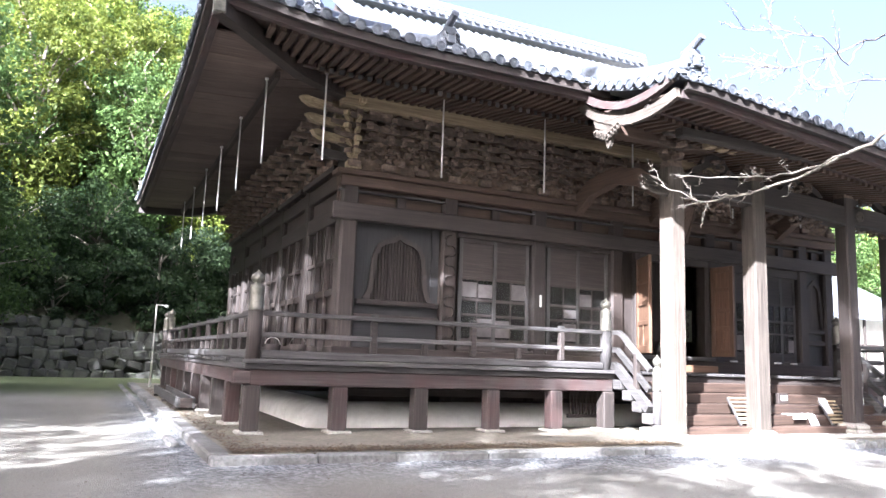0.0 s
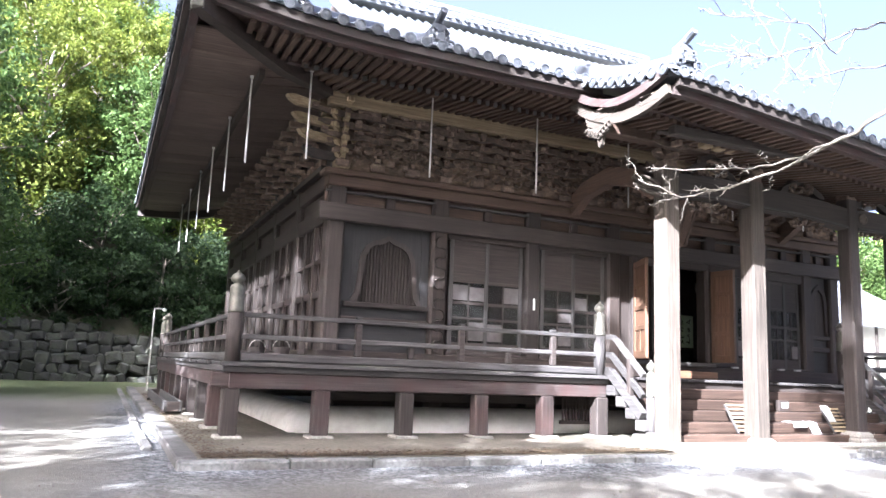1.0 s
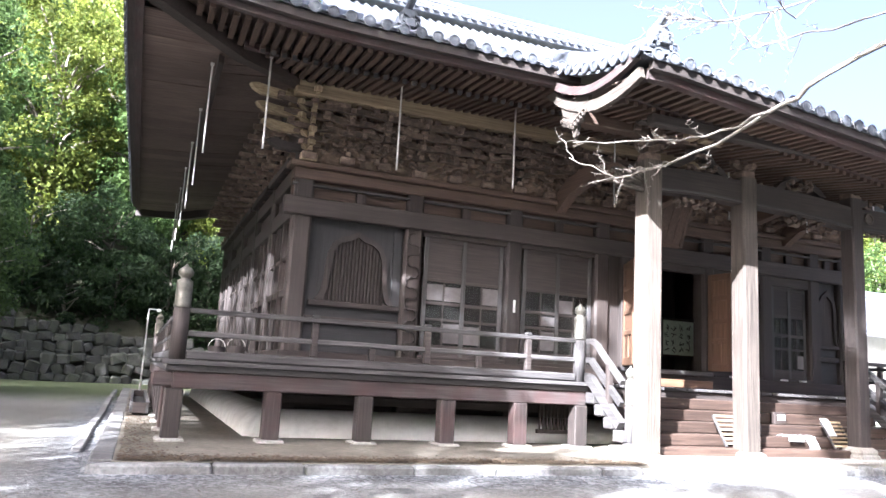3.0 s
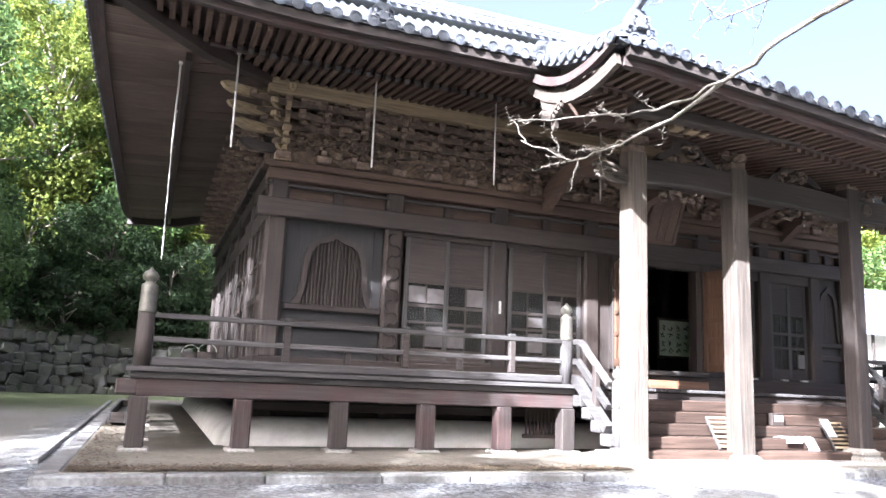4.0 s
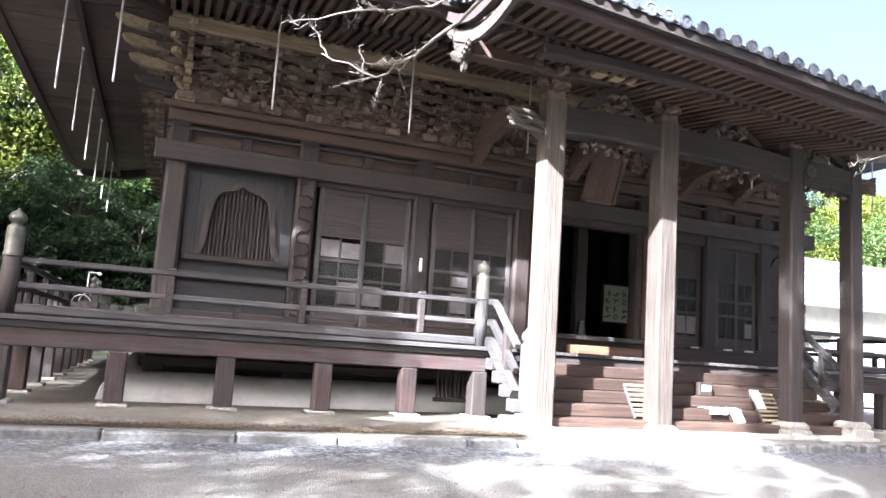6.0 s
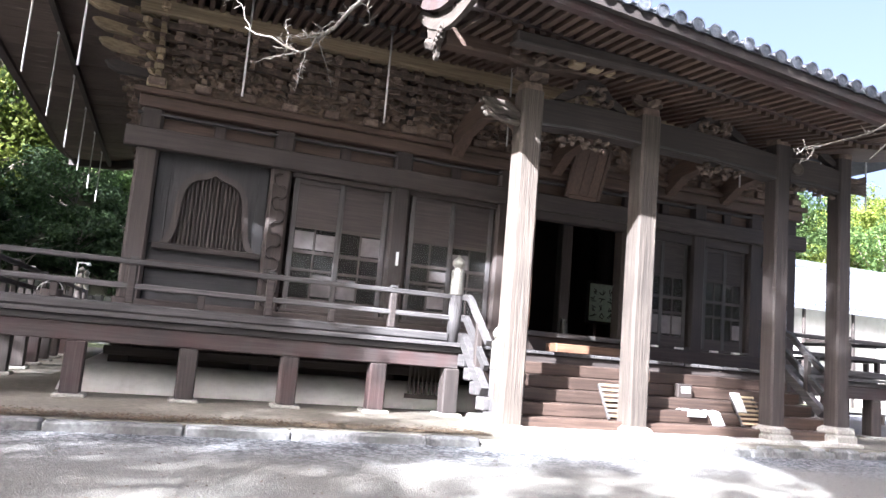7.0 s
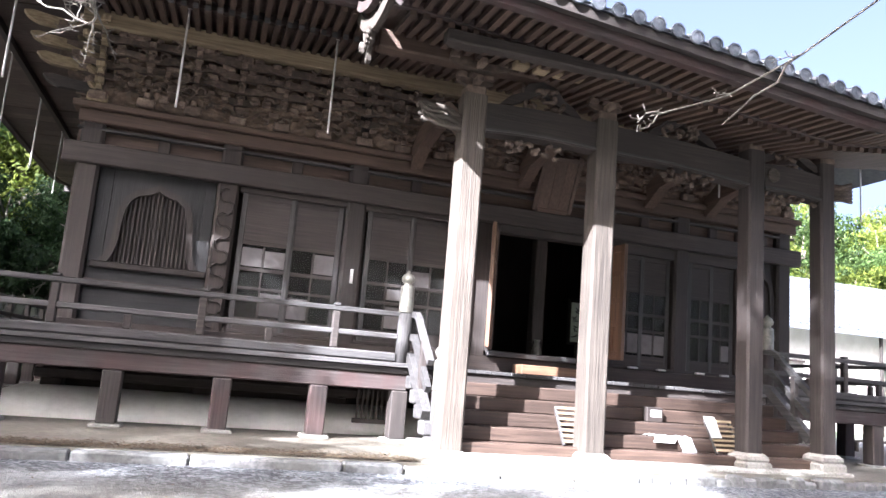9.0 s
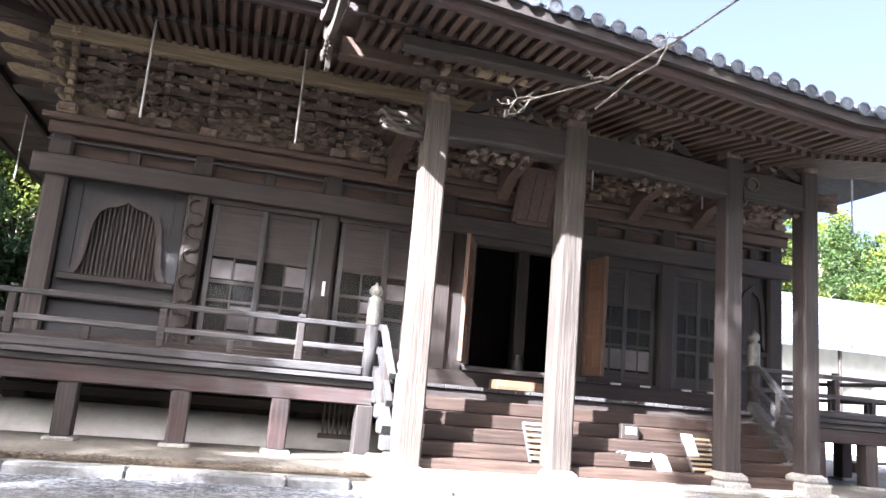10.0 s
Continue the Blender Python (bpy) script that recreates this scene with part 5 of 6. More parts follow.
# porch eaves
xsK = list(np.linspace(KX0 + 0.1, KX1 - 0.05, 24))
edge_strip("eave_fascia", [(x, KYE + 0.08, kohai_z(x, 0) - 0.12) for x in xsK], 0.10, 0.13, WM["x"], "brown eave fascia board")
edge_strip("eave_fascia", [(x, KYE + 0.20, kohai_z(x, 0) - 0.23) for x in xsK], 0.12, 0.13, WR["x"])
slope_sheet("soffit", [[(x, KYE + u, kohai_z(x, 0) - 0.15 + 0.06 * u + 0.02 * u * u) for u in np.linspace(0.15, 2.6, 6)] for x in xsK], SOFF["y"], 0.03, main_roof)
x = KX0 + 0.35
while x < KX1 - 0.1:
    z = kohai_z(x, 0) - 0.15
    rafter_run("flying_rafter", x, KYE + 0.26, z - 0.10, KYE + 1.25, z - 0.03)
    rafter_run("base_rafter", x, KYE + 0.98, z - 0.15, KYE + 2.9, z + 0.14)
    part("rafter_tip", B(x - 0.036, x + 0.036, KYE + 0.25, KYE + 0.257, z - 0.145, z - 0.06, 0.002), WG["x"], main_roof)
    x += 0.165
edge_strip("inner_eave_board", [(x, KYE + 1.0, kohai_z(x, 0) - 0.2) for x in xsK], 0.09, 0.10, WR["x"])


# bargeboard and pendant at the porch's open end
def barge(off, drop, h, w, name, mats):
    pts = []
    for k in range(13):
        u = 0.02 + 2.55 * k / 12
        z = 5.80 + 0.09 * (1 - u / 0.8) ** 2 * (u < 0.8) - 0.05 * math.sin(math.pi * min(u, 1.6) / 1.6) + (0.27 * (u - 1.0) ** 2 if u > 1.0 else 0) - drop
        pts.append((KX0 - off, KYE + 0.1 + u, z))
    part(name, sweep(bmesh.new(), pts, w, h), mats["y"], main_roof, "curved sunlit bargeboard")


barge(0.10, 0.06, 0.13, 0.09, "upper_bargeboard", WR)
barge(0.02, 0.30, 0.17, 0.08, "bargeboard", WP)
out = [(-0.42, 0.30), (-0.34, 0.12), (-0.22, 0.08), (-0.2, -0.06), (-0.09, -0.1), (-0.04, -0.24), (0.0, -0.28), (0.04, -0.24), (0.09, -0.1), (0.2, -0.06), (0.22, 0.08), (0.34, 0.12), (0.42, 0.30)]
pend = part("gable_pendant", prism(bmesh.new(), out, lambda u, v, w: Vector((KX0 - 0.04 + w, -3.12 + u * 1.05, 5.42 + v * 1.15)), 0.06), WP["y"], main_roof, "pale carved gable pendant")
bm = bmesh.new()
for k in range(9):
    a = -0.3 + k * 0.075
    tube(bm, [(KX0 - 0.07, -3.12 + a + 0.06 * math.cos(j), 5.46 - 0.16 * (1 - abs(a) / 0.35) + 0.06 * math.sin(j)) for j in range(6)], [0.022] * 6, 5)
part("pendant_scroll", bm, WP["y"], main_roof, smooth=True)

# ---- hanging rods under the eaves ----
def rod(x, y, top, bot):
    r = thing("hanging_rod", x, y, bot, "thin pale metal rod hanging from the eaves", "rod", "rods under the eaves")
    part("rod", lathe(bmesh.new(), x, y, [(0.016, bot), (0.016, top)], 8), STEEL, r)
    part("hook", B(x - 0.03, x + 0.03, y - 0.02, y + 0.02, top - 0.01, top + 0.04, 0.005), STEEL, r)


for x in (-0.95, 1.25, 3.42, 5.55):
    rod(x, -1.37, 6.14, 4.64)
for x in (8.3, 10.4, 12.4, 13.6, 14.6):
    rod(x, -1.37, 6.14, 4.7)
for k in range(6):
    rod(-1.78, -0.49 + 2.47 * k, 6.17, 4.66)

# ---- things on and by the steps ----
def zstep(k):
    return DECK - (k + 1) * RISE


box = thing("offering_box_sign", 8.7, -2.15, zstep(2), "small dark box with a white label on the steps", "box")
part("body", B(8.54, 8.82, -2.22, -2.08, zstep(2), zstep(2) + 0.22, 0.01), WD["x"], box)
part("label", B(8.60, 8.78, -2.226, -2.221, zstep(2) + 0.08, zstep(2) + 0.18, 0.002), PAPER, box, "white paper label")
for k in range(4):
    part("writing_mark", B(8.625 + k * 0.035, 8.645 + k * 0.035, -2.23, -2.2265, zstep(2) + 0.105, zstep(2) + 0.155, 0.001), INK, box)


def nose(k):
    return VY0 - (k + 1) * TREAD - 0.03


def draped(name, x0, x1, k, reach, hang, seed, mat, label, category):
    """A thin rumpled sheet lying on step k and hanging over its nose."""
    y, z = nose(k), zstep(k)
    prof = [(y + reach * (1 - q / 5), z + 0.016) for q in range(5)] + [(y - 0.006, z + 0.018), (y - 0.024, z - 0.01)] + [(y - 0.026 - 0.01 * q, z - 0.01 - hang * q / 5) for q in range(1, 6)]
    rows = []
    for j, (yy, zz) in enumerate(prof):
        rows.append([(x0 + (x1 - x0) * i / 10 + 0.03 * math.sin(j * 0.5 + seed), yy - 0.018 * abs(noise.noise((i * 0.6, j * 0.4, seed))) * (j > 5), zz + 0.035 * abs(noise.noise((i * 0.5, j * 0.7, seed + 2))) * (j <= 5)) for i in range(11)])
    return tagged(slope_sheet(name, rows, mat, 0.004, None), label, category)


draped("cloth", 8.80, 9.04, 3, 0.2, 0.17, 2.2, CLOTH, "rumpled pale blue cloth draped over the steps", "cloth")
paper = draped("newspaper", 8.36, 8.72, 3, 0.2, 0.05, 5.1, PAPER, "crumpled white newspaper lying on a step", "paper")
for k in range(5):
    for q in range(3):
        part("print_block", B(8.44 + q * 0.085, 8.505 + q * 0.085, nose(3) + 0.15 - k * 0.03, nose(3) + 0.167 - k * 0.03, zstep(3) + 0.036, zstep(3) + 0.040, 0.001), INK, paper)


def slat_rack(x, y, z, w, h, lean, label, paper):
    r = thing("slatted_rack", x, y, z, label, "rack")
    m = Matrix.Translation((x, y, z)) @ Matrix.Rotation(radians(-lean), 4, "X")
    for sx in (-w / 2, w / 2 - 0.035):
        part("stile", B(sx, sx + 0.035, -0.02, 0.02, 0, h, 0.004, m), WG["z"], r)
    for k in range(7):
        zz = 0.03 + k * (h - 0.08) / 6
        part("slat", B(-w / 2, w / 2, -0.034, -0.021, zz, zz + 0.04, 0.004, m), WY["x"], r)
    if paper:
        s = part("notice", B(-w / 2 - 0.02, -w / 2 + 0.17, -0.05, -0.037, h * 0.42, h + 0.03, 0.002, m), PAPER, r, "white paper notice")
    return r


slat_rack(9.58, nose(4) + 0.13, zstep(4) + 0.012, 0.46, 0.56, 34, "brown slatted rack with a white notice leaning on the steps", True)
slat_rack(7.12, nose(4) + 0.13, zstep(4) + 0.012, 0.5, 0.6, 34, "pale slatted rack leaning on the steps", False)
stp = part("shoe_step", B(7.15, 8.55, -0.62, -0.20, DECK + 0.003, DECK + 0.16, 0.012), WW["x"], None)
tagged(stp, "low warm brown wooden step before the door", "step")
for i, x in enumerate((9.6, 10.2, 11.05, 11.6)):
    t = part("door_stop", B(x - 0.09, x + 0.09, -0.1, -0.03, DECK + 0.275, DECK + 0.31, 0.006), PLASTER, None)
    tagged(t, "small pale wooden wedge on the sill", "wedge", "wedges")
stone_step = part("lit_stone_block", B(4.72, 5.02, -3.0, -2.5, BASE - 0.05, BASE + 0.17, 0.03), STONE, None)
tagged(stone_step, "square granite block beside the stairs", "stone block")

trough = thing("long_trough", -2.3, 5.5, BASE, "long low grey wooden trough beside the veranda", "trough")
for x0, x1 in ((-2.42, -2.36), (-2.12, -2.06)):
    part("side_board", B(x0, x1, 3.2, 9.2, BASE + 0.06, BASE + 0.27, 0.01), WG["y"], trough)
for y in (3.2, 9.15):
    part("end_board", B(-2.36, -2.12, y, y + 0.05, BASE + 0.06, BASE + 0.26, 0.008), WD["x"], trough)
part("floor_board", B(-2.36, -2.12, 3.25, 9.15, BASE + 0.06, BASE + 0.10, 0.005), WG["y"], trough)
for y in (3.8, 6.2, 8.6):
    part("bearer", B(-2.46, -2.02, y - 0.06, y + 0.06, BASE, BASE + 0.058, 0.008), WD["x"], trough)

lamp = thing("lamp_post", -2.2, 13.9, 1.0, "thin pale lamp pole with a small head", "lamp")
part("pole", lathe(bmesh.new(), -2.2, 13.9, [(0.03, BASE), (0.02, 2.95)], 10), STEEL, lamp)
part("arm", B(-2.22, -1.9, 13.88, 13.92, 2.92, 2.96, 0.006), STEEL, lamp)
part("lamp_head", lathe(bmesh.new(), -1.88, 13.9, [(0.02, 2.97), (0.06, 2.94), (0.07, 2.88), (0.02, 2.86)], 12), STEEL, lamp, smooth=True)
for i, (x, y) in enumerate(((-0.95, -0.55), (-1.15, 0.5))):
    c = thing("water_bucket", x, y, DECK, "small dark bucket on the veranda floor", "bucket", "buckets")
    part("body", lathe(bmesh.new(), x, y, [(0.12, DECK), (0.15, DECK + 0.26), (0.14, DECK + 0.26), (0.11, DECK + 0.03)], 16), WD["z"], c, smooth=True)
    part("handle", tube(bmesh.new(), [(x + 0.14 * math.cos(a), y, DECK + 0.25 + 0.14 * math.sin(a)) for a in np.linspace(0, math.pi, 9)], [0.008] * 9, 6), STEEL, c)

# ---- fallen leaves along the kerb and under the eaves ----
def litter(name, count, seed, place, size, label):
    r = np.random.RandomState(seed)
    p = np.array([place(r) for _ in range(count)])
    a = r.uniform(0, 6.28, count)
    t = np.stack([np.cos(a), np.sin(a), r.uniform(-0.25, 0.25, count)], 1) * (size * r.uniform(0.5, 1.4, count))[:, None]
    b = np.stack([-np.sin(a), np.cos(a), r.uniform(-0.25, 0.25, count)], 1) * (size * 0.5 * r.uniform(0.5, 1.2, count))[:, None]
    v = np.stack([p - t, p + b, p + t, p - b], axis=1).reshape(-1, 3)
    me = bpy.data.meshes.new(name)
    me.from_pydata(v.tolist(), [], np.arange(count * 4).reshape(-1, 4).tolist())
    return tagged(link_mesh(name, me, LITTER), label, "leaves", kind="stuff")


litter("fallen_leaves", 9500, 1, lambda r: (r.uniform(KX + 0.15, 4.6), KY + 0.14 + abs(r.normal(0, 0.27)), BASE + 0.008 + r.uniform(0, 0.012)), 0.028, "dry brown leaves gathered along the kerb")
litter("side_fallen_leaves", 2600, 2, lambda r: (KX + 0.16 + abs(r.normal(0, 0.3)), r.uniform(KY + 0.2, 12), BASE + 0.008 + r.uniform(0, 0.012)), 0.03, "dry brown leaves along the side kerb")
litter("yard_leaves", 1500, 3, lambda r: (r.uniform(-9, 12), r.uniform(-9.5, KY - 0.25), ground_height(0, -4.5) + 0.012), 0.022, "few dry leaves scattered on the yard")

# ---- trees ----
def leaf_cloud(name, clumps, per, size, mat, seed, droop=0.2):
    """Many small folded leaves gathered round clump centres."""
    r = np.random.RandomState(seed)
    n = len(clumps) * per
    c = np.repeat(np.array([p[:3] for p in clumps]), per, axis=0)
    rad = np.repeat(np.array([p[3] for p in clumps]), per)
    d = r.normal(size=(n, 3))
    d /= np.linalg.norm(d, axis=1)[:, None]
    pos = c + d * (rad * r.uniform(0.35, 1.08, n) ** 0.6)[:, None] * np.array([1, 1, 0.72])
    nrm = d * 0.7 + r.normal(size=(n, 3)) * 0.55 + np.array([0, 0, 0.35])
    nrm /= np.linalg.norm(nrm, axis=1)[:, None]
    t = np.cross(nrm, r.normal(size=(n, 3)))
    t /= np.linalg.norm(t, axis=1)[:, None]
    b = np.cross(nrm, t)
    s = (size * r.uniform(0.55, 1.3, n))[:, None]
    tip = t * s + np.array([0, 0, -1]) * s * droop
    v = np.stack([pos - t * s * 0.6, pos + b * s * 0.34, pos + tip * 0.75, pos - b * s * 0.34], axis=1).reshape(-1, 3)
    me = bpy.data.meshes.new(name)
    me.from_pydata(v.tolist(), [], np.arange(n * 4).reshape(-1, 4).tolist())
    me.materials.append(mat)
    return me


def tree(name, x, y, z, height, spread, crown_from, nclumps, per, leaf, mat, seed, label, group="", category="tree"):
    r = random.Random(seed)
    t = thing(name, x, y, z, label, category, group)
    bm = bmesh.new()
    top = height * 0.8
    trunk = [(x + 0.25 * noise.noise((k * 0.4, seed, 0)) * k * 0.3, y + 0.25 * noise.noise((k * 0.4, seed, 5)) * k * 0.3, z - 0.2 + (top + 0.2) * k / 8) for k in range(9)]
    r0 = 0.02 * height + 0.04
    tube(bm, trunk, [r0 * (1 - 0.1 * k) for k in range(9)], 8)
    clumps = []
    for k in range(nclumps):
        a = k * 2.399 + r.uniform(-0.4, 0.4)
        f = (k + 0.5) / nclumps
        h = crown_from + (1 - crown_from) * f
        env = math.sin(math.pi * min(1, 0.22 + 0.78 * (1 - f) ** 0.75)) ** 0.7
        rad = spread * env * r.uniform(0.35, 1.0)
        p = (x + rad * math.cos(a), y + rad * math.sin(a), z + height * h + r.uniform(-0.3, 0.3))
        clumps.append((*p, spread * r.uniform(0.2, 0.36)))
        if k % 3 == 0:
            base = trunk[min(8, max(1, int(h * 8)))]
            mid = [(base[i] + p[i]) / 2 + (0.12 * height * 0.3 if i == 2 else 0) for i in range(3)]
            tube(bm, [base, mid, p], [r0 * 0.35, r0 * 0.22, r0 * 0.08], 5)
    part("trunk", bm, BARK, t, smooth=True)
    link_mesh("crown", leaf_cloud("crown", clumps, per, leaf, mat, seed), None, t)
    return t


# hillside woods: three trees built once and set out over the slope
kinds = [
    tree("broadleaf_tree", -9, 33, ground_height(-9, 33), 11, 3.6, 0.16, 64, 270, 0.19, LEAF_A, 1, "tall evergreen broadleaf tree on the wooded slope", "hillside trees"),
    tree("broadleaf_tree", -3, 35, ground_height(-3, 35), 13, 3.3, 0.14, 64, 270, 0.19, LEAF_B, 2, "sunlit yellow-green tree on the wooded slope", "hillside trees"),
    tree("broadleaf_tree", -14, 30, ground_height(-14, 30), 9, 3.4, 0.08, 62, 270, 0.18, LEAF_A, 3, "dense green tree on the wooded slope", "hillside trees"),
]
rng = random.Random(77)
spots = []
for gy in range(6):
    for gx in range(6):
        spots.append((-16 + gx * 4.5 + (gy % 2) * 2.2 + rng.uniform(-1.3, 1.3), 31 + gy * 5.2 + rng.uniform(-1.4, 1.4)))
for gy in range(3):
    for gx in range(7):
        spots.append((33 + gx * 4.6 + rng.uniform(-1.3, 1.3), 26.5 + gy * 6 + rng.uniform(-1.4, 1.4)))
for i, (x, y) in enumerate(spots):
    k = kinds[i * 2 % 3 if i % 4 else 1]
    s = rng.uniform(0.8, 1.2)
    copy_thing(k, Matrix.Translation((x, y, ground_height(x, y) - 0.3)) @ Matrix.Rotation(rng.uniform(0, 6.28), 4, "Z") @ Matrix.Scale(s, 4))
tree("leaning_shrub", -8.3, 13.5, 0, 6.3, 2.7, 0.05, 60, 260, 0.13, LEAF_A, 11, "large leafy shrub at the edge of the yard", "yard shrubs", "shrub")
tree("leaning_shrub", -10.8, 10.5, 0, 8.5, 3.0, 0.05, 60, 260, 0.14, LEAF_B, 12, "large leafy shrub at the edge of the yard", "yard shrubs", "shrub")
# wall shrubs wear the darkened leaf in place of deep shade
tree("wall_shrub", -1.2, 27.6, 2.4, 5.0, 2.6, 0.0, 44, 230, 0.16, LEAF_SHADE, 13, "shrub in shade-dark leaf overhanging the stone wall", "wall shrubs", "shrub")
tree("wall_shrub", -4.0, 28.2, 2.8, 6.6, 2.6, 0.0, 44, 230, 0.17, LEAF_SHADE, 14, "shrub in shade-dark leaf overhanging the stone wall", "wall shrubs", "shrub")
tree("wall_shrub", 2.4, 27.4, 2.4, 5.2, 2.6, 0.0, 44, 230, 0.16, LEAF_SHADE, 15, "shrub in shade-dark leaf overhanging the stone wall", "wall shrubs", "shrub")
tree("wall_shrub", -8.0, 28.8, 3.4, 6.0, 3.0, 0.0, 44, 230, 0.18, LEAF_SHADE, 16, "leafy shrub above the stone wall", "wall shrubs", "shrub")
tree("wall_shrub", -12.0, 28.0, 3.4, 6.0, 3.0, 0.0, 44, 230, 0.18, LEAF_SHADE, 17, "leafy shrub above the stone wall", "wall shrubs", "shrub")
for i in range(8):
    tree("wall_shrub", -12.5 + i * 2.2, 27.0 + (i % 3) * 0.5, 1.6 + 0.1 * (i % 2), 3.6 + (i * 7 % 5) * 0.35, 1.9, 0.0, 30, 170, 0.17, LEAF_SHADE, 60 + i, "shrub in shade-dark leaf above the stone wall", "wall shrubs", "shrub")
# tall trees added, mostly out of view, so their shade falls on the hall and yard
SHADE = "tall evergreen tree added for its shade on hall and yard"
tree("shade_tree", -12.5, -10.1, 0, 19.0, 4.0, 0.52, 76, 190, 0.22, LEAF_A, 21, SHADE, "precinct trees")
tree("shade_tree", -13.4, 0.0, 1.0, 12.0, 3.6, 0.05, 60, 150, 0.22, LEAF_A, 31, SHADE, "precinct trees")
tree("shade_tree", -13.0, 6.0, 1.0, 12.0, 3.6, 0.05, 60, 150, 0.22, LEAF_A, 32, SHADE, "precinct trees")
tree("shade_tree", -14.2, 11.0, 1.0, 13.0, 3.6, 0.05, 60, 150, 0.22, LEAF_A, 33, SHADE, "precinct trees")
tree("shade_tree", -13.3, -15.6, 0, 14.5, 2.5, 0.56, 46, 100, 0.22, LEAF_A, 34, SHADE, "precinct trees")
tree("shade_tree", -12.6, -20.6, 0, 17.5, 2.5, 0.58, 44, 70, 0.22, LEAF_A, 29, SHADE, "precinct trees")
tree("shade_tree", -18.0, -14.8, 0, 18.0, 4.3, 0.42, 66, 130, 0.22, LEAF_A, 26, SHADE, "precinct trees")
tree("shade_tree", -20.5, -20.5, 0, 18.5, 4.2, 0.45, 56, 90, 0.22, LEAF_A, 22, SHADE, "precinct trees")
tree("shade_tree", -16.5, -4.5, 0, 17.0, 4.8, 0.30, 74, 240, 0.22, LEAF_A, 23, SHADE, "precinct trees")
tree("shade_tree", -17.5, 3.5, 3.0, 14.0, 5.0, 0.20, 70, 230, 0.22, LEAF_A, 24, SHADE, "precinct trees")
tree("shade_tree", -11.2, 22.6, 0.6, 15.0, 4.0, 0.08, 70, 170, 0.2, LEAF_A, 30, SHADE, "precinct trees")
tree("shade_tree", -12.8, 18.5, 1.0, 16.0, 4.6, 0.10, 76, 150, 0.22, LEAF_A, 27, SHADE, "precinct trees")
tree("shade_tree", -17.5, 14.5, 3.0, 17.0, 5.0, 0.12, 76, 150, 0.22, LEAF_A, 28, SHADE, "precinct trees")
tree("shade_tree", -4.4, -16.0, 0, 18.0, 2.9, 0.62, 60, 150, 0.22, LEAF_A, 25, SHADE, "precinct trees")
# unseen trees added so the yard throws less sunlight onto the hall
for i, (x, y, h) in enumerate(((-9.5, -23.0, 12.0), (-3.0, -24.5, 12.5), (3.5, -25.0, 12.0), (10.0, -25.5, 12.5), (-15.5, -25.5, 13.0), (-7.0, -30.0, 13.0), (0.5, -31.0, 13.0), (7.0, -31.5, 13.0))):
    tree("shade_tree", x, y, 0, h, 4.0, 0.25, 64, 150, 0.26, LEAF_A, 80 + i, "unseen broad evergreen added to shade the open yard", "precinct trees")
tree("shade_tree", 0.5, -15.6, 0, 18.5, 3.3, 0.64, 60, 170, 0.22, LEAF_A, 35, SHADE, "precinct trees")
tree("shade_tree", 5.5, -16.5, 0, 18.5, 3.4, 0.62, 60, 150, 0.22, LEAF_A, 36, SHADE, "precinct trees")
# unseen woods across the yard, behind the path, added for reflections and shade
back = tree("yard_tree", -34, -33, 0, 15, 4.2, 0.12, 40, 70, 0.4, LEAF_A, 51, "unseen evergreen added behind the path", "trees across the yard")
for i in range(1, 16):
    x, y = -34 + i * 5.2 + rng.uniform(-1.5, 1.5), -31 - rng.uniform(0, 5)
    copy_thing(back, Matrix.Translation((x, y, 0)) @ Matrix.Rotation(rng.uniform(0, 6.28), 4, "Z") @ Matrix.Scale(rng.uniform(0.9, 1.2), 4))

# ---- bare tree reaching over the yard ----
bare = thing("bare_tree", 8.8, -11.2, 0, "leafless old tree with pale lichened twigs", "tree")
rb = random.Random(4)


def limb(pts, r0, r1):
    n = len(pts)
    return part("limb", tube(bmesh.new(), pts, [r0 + (r1 - r0) * i / (n - 1) for i in range(n)], 7), TWIG, bare, smooth=True)


def bend(a, b, n, amp, seed):
    a, b = Vector(a), Vector(b)
    return [a.lerp(b, i / n) + Vector((noise.noise((i * 0.7, seed, 0)), noise.noise((i * 0.7, seed, 3)), noise.noise((i * 0.7, seed, 7)))) * amp * math.sin(math.pi * i / n) for i in range(n + 1)]


def twigs(pts, count, length, seed, droop=0.0, r=0.008):
    rr = random.Random(seed)
    for _ in range(count):
        i = rr.randrange(len(pts) // 3, len(pts) - 1)
        p = pts[i].lerp(pts[i + 1], rr.random())
        d = (pts[i + 1] - pts[i]).normalized()
        q = (d + Vector((rr.uniform(-0.8, 0.8), rr.uniform(-0.8, 0.8), rr.uniform(-0.7, 0.7) - droop))).normalized()
        e = p + q * length * rr.uniform(0.5, 1.2)
        pp = bend(p, e, 6, 0.12 * length, rr.random() * 50)
        bm = tube(bmesh.new(), pp, [r * (1 - 0.13 * k) for k in range(7)], 5)
        for k in range(2, 7):
            s = pp[k] + Vector((rr.uniform(-1, 1), rr.uniform(-1, 1), rr.uniform(-0.6, 1))) * 0.045
            tube(bm, [pp[k], s], [r * 0.45, r * 0.6], 4)
        part("twig", bm, TWIG, bare)


trunk = bend((8.8, -11.2, -0.2), (7.6, -10.2, 5.2), 10, 0.4, 3)
part("trunk", tube(bmesh.new(), trunk, [0.26 - 0.017 * k for k in range(11)], 12), BARK, bare, smooth=True)
fork = trunk[-1]
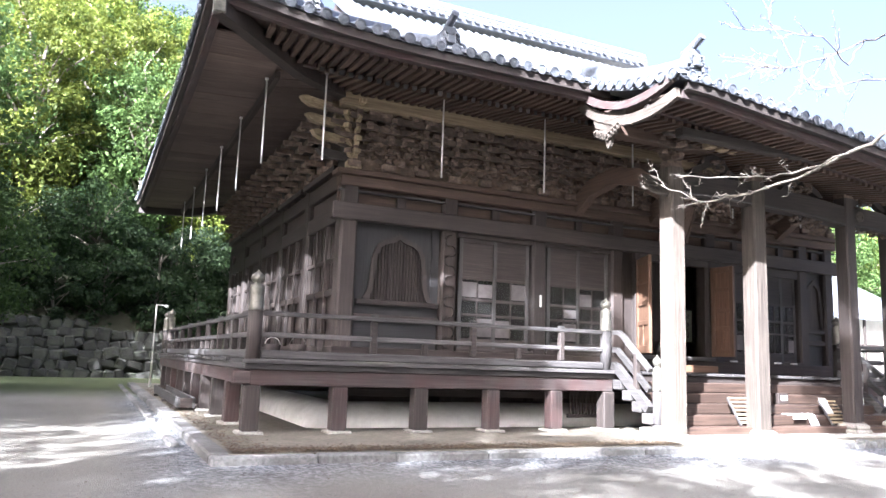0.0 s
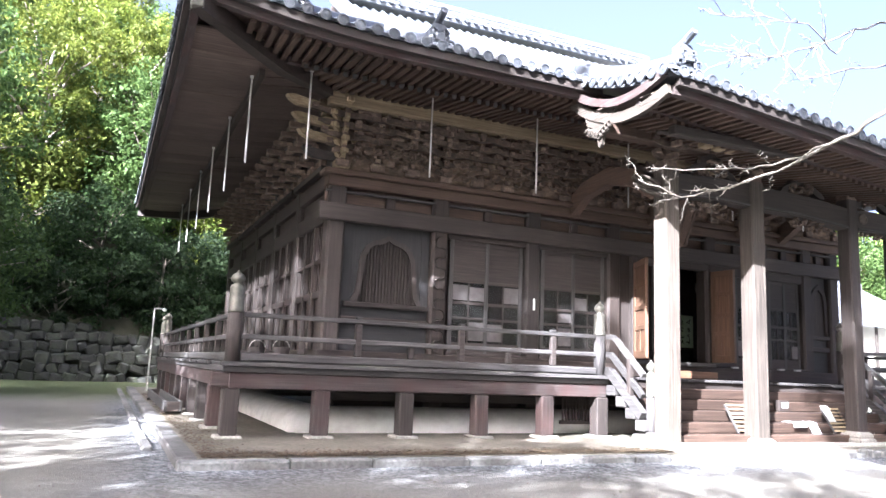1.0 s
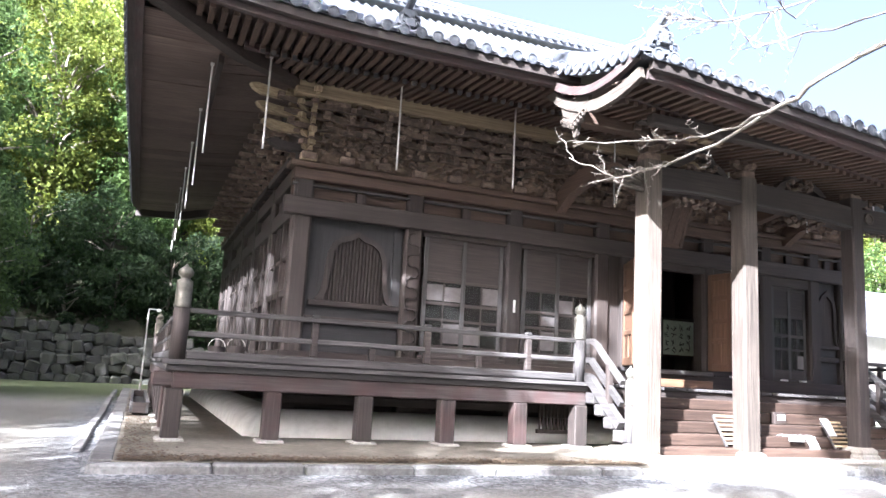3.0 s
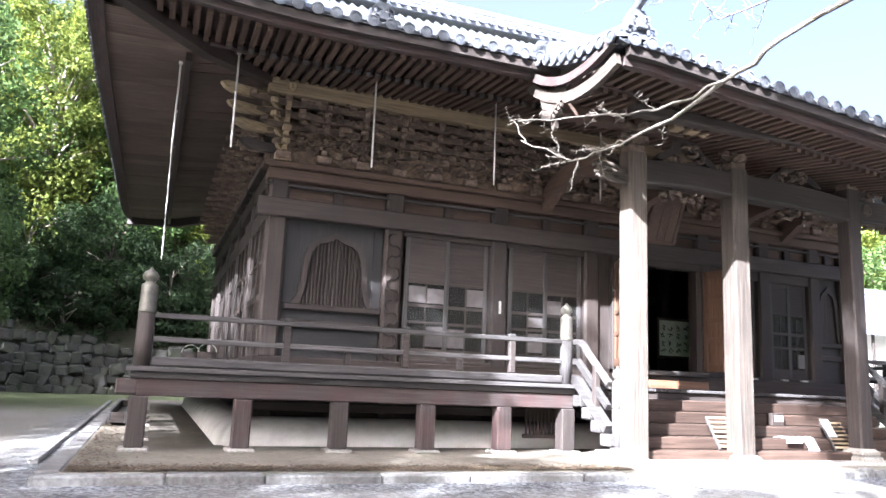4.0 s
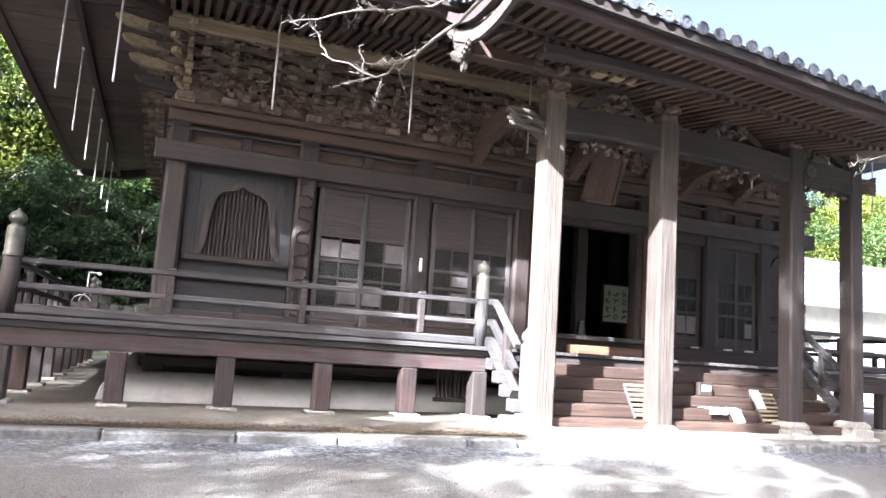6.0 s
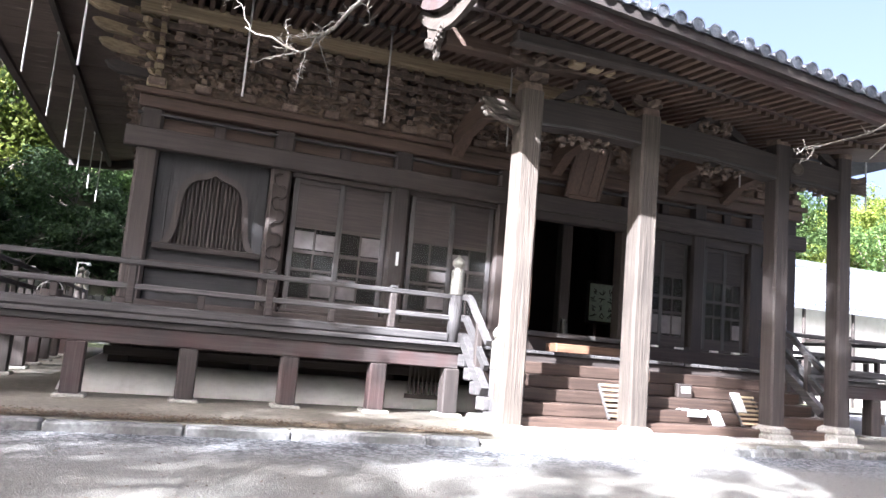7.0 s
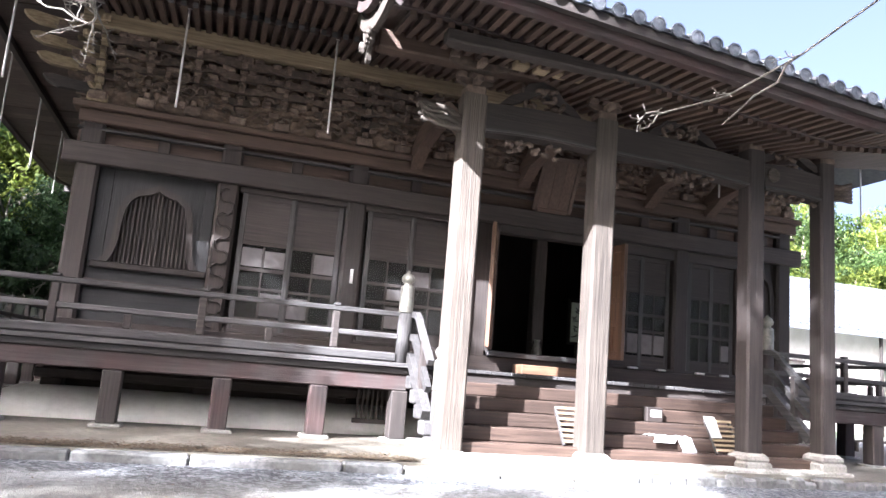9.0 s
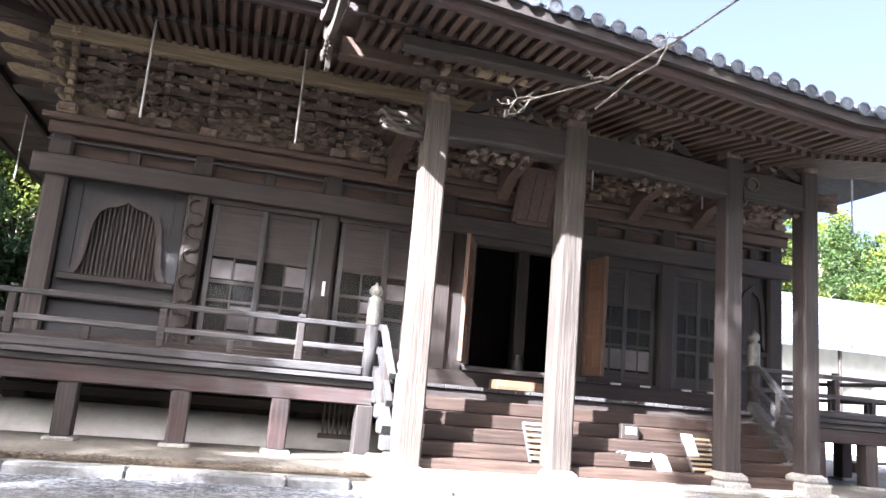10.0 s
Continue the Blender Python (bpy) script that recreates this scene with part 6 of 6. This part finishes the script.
# low limb sweeping over towards the porch corner
def through_points(pts, seed, amp=0.06):
    out = []
    for i, (a, b) in enumerate(zip(pts, pts[1:])):
        seg = bend(a, b, 4, amp, seed + i * 3.1)
        out += seg if not out else seg[1:]
    return out


A = through_points([trunk[8], (4.0, -10.4, 4.6), (2.3, -10.0, 3.95), (1.62, -9.41, 3.42), (1.52, -9.05, 3.27), (1.46, -8.75, 3.17), (1.32, -8.2, 3.06), (1.2, -7.7, 3.05), (0.85, -7.5, 3.22)], 11, 0.04)
limb(A, 0.026, 0.004)
twigs(A[-14:], 9, 0.3, 1, 0.1, 0.005)
twigs(A[-18:], 8, 0.25, 12, 0.5, 0.004)
A2 = through_points([A[16], (1.22, -8.75, 3.12), (0.81, -8.6, 3.06), (0.54, -8.06, 3.15)], 17, 0.04)
limb(A2, 0.011, 0.004)
twigs(A2, 10, 0.18, 2, 0.0, 0.004)
# upper sprays
U = through_points([fork, (3.44, -8.2, 5.13), (2.61, -8.2, 4.72), (1.9, -8.2, 4.42), (1.3, -8.2, 4.3)], 19)
limb(U, 0.014, 0.004)
twigs(U[4:], 22, 0.5, 3, 0.0, 0.005)
V = through_points([A[8], (2.4, -9.1, 4.15), (2.24, -8.2, 4.25), (1.63, -8.2, 4.83), (1.4, -8.3, 5.3)], 23)
limb(V, 0.009, 0.004)
twigs(V, 10, 0.35, 5, 0.0, 0.004)
W = through_points([U[6], (2.5, -8.4, 4.5), (2.0, -8.5, 4.65), (1.0, -8.3, 4.6)], 27)
limb(W, 0.008, 0.004)
twigs(W, 8, 0.4, 6, 0.0, 0.005)
# nearer drooping branch
C = bend(trunk[8], (5.2, -9.4, 3.35), 6, 0.2, 29) + [Vector(p) for p in ((4.8, -9.3, 3.0), (4.45, -9.15, 2.75), (4.08, -9.03, 2.61))]
limb(C, 0.013, 0.004)
C2 = bend(C[-3], (4.37, -9.22, 2.56), 5, 0.05, 31)
limb(C2, 0.007, 0.004)
twigs(C[-5:], 4, 0.3, 7, 0.2, 0.006)
D = bend(fork, (5.2, -8.2, 5.0), 8, 0.3, 37)
limb(D, 0.016, 0.004)
twigs(D, 10, 0.5, 8, 0.0, 0.005)

# ---- white building at the far side ----
hs = thing("storehouse", 27, 18, 0, "pale building with a sunlit grey tiled roof", "house")
part("wall", B(21.5, 37.5, 14.6, 22.0, -0.2, 4.6, 0.03), HOUSEWALL, hs)
bm = bmesh.new()
prism(bm, [(13.4, 4.55), (18.3, 7.15), (23.2, 4.55), (23.2, 4.35), (18.3, 6.95), (13.4, 4.35)], lambda u, v, w: Vector((20.6 + w, u, v)), 18.0)
roof = part("roof", bm, TILE, hs, "bright grey tiled roof")
for k in range(52):
    x = 20.8 + k * 0.345
    part("roll_tile", roll_tile(bmesh.new(), [(x, 13.38, 4.58), (x, 18.2, 7.14)], 0.06, 4), TILE, roof)
part("ridge", B(20.5, 38.7, 18.1, 18.5, 7.1, 7.5, 0.05), TILE, hs)
for k in range(5):
    x = 22.6 + k * 3.0
    w = part("window", B(x, x + 1.6, 14.55, 14.62, 1.2, 3.0, 0.01), GLASS, hs)
    part("window_frame", B(x - 0.08, x + 1.68, 14.5, 14.548, 3.0, 3.1, 0.01), WM["x"], hs)
    part("post", B(x - 0.9, x - 0.78, 13.7, 13.82, -0.1, 4.4, 0.01), WM["z"], hs)
bench = thing("garden_bench", 17.8, 2.4, 0, "pale wooden bench on the gravel", "bench")
part("seat", B(17.0, 18.8, 2.2, 2.6, 0.42, 0.47, 0.01), WP["x"], bench)
for x in (17.2, 18.55):
    part("leg", B(x, x + 0.08, 2.22, 2.58, 0, 0.42, 0.01), WP["z"], bench)

# ---- stone retaining walls ----
def stone_mesh(seed):
    bm = bmesh.new()
    bmesh.ops.create_cube(bm, size=1.0)
    bmesh.ops.bevel(bm, geom=list(bm.edges), offset=0.16, segments=1, affect="EDGES")
    for v in bm.verts:
        v.co += Vector((noise.noise(v.co * 2.3 + Vector((seed, 0, 0))), noise.noise(v.co * 2.3 + Vector((0, seed, 4))), noise.noise(v.co * 2.3 + Vector((7, 0, seed))))) * 0.16
    me = to_mesh("stone", bm)
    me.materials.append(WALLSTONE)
    return me


STONES = [stone_mesh(3.3 * k + 1) for k in range(6)]


def stone_wall(name, x0, x1, y, z0, top0, top1, size, batter, seed, label):
    w = thing(name, (x0 + x1) / 2, y, z0, label, "stone wall", kind="structure")
    out = [(x0, z0 - 0.3), (x1, z0 - 0.3), (x1, top1 - 0.1), (x0, top0 - 0.1)]
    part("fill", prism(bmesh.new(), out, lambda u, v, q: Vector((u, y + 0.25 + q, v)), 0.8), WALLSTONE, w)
    r = random.Random(seed)
    z = z0 + size * 0.4
    row = 0
    while z < max(top0, top1):
        x = x0 + (row % 2) * size * 0.5
        while x < x1:
            lw = size * r.uniform(0.7, 1.45)
            top = top0 + (top1 - top0) * (x - x0) / (x1 - x0)
            if z < top:
                sc = Matrix.Diagonal((lw * 1.02, 0.6, size * r.uniform(0.75, 1.25), 1))
                link_mesh("stone", r.choice(STONES), None, w, at=Matrix.Translation((x + lw / 2, y + (z - z0) * batter + r.uniform(-0.08, 0.08), z + r.uniform(-0.1, 0.1))) @ Matrix.Rotation(r.uniform(-0.4, 0.4), 4, "Y") @ sc)
            x += lw
        z += size * 0.92
        row += 1
    return w


stone_wall("lower_stone_wall", -13.0, 5.0, 25.0, 0.0, 1.05, 1.5, 0.5, 0.15, 1, "mossy dry stone retaining wall at the yard's edge")
stone_wall("upper_stone_wall", -13.0, 1.0, 26.0, 0.9, 3.6, 1.9, 0.52, 0.2, 2, "higher rough stone wall under the trees")
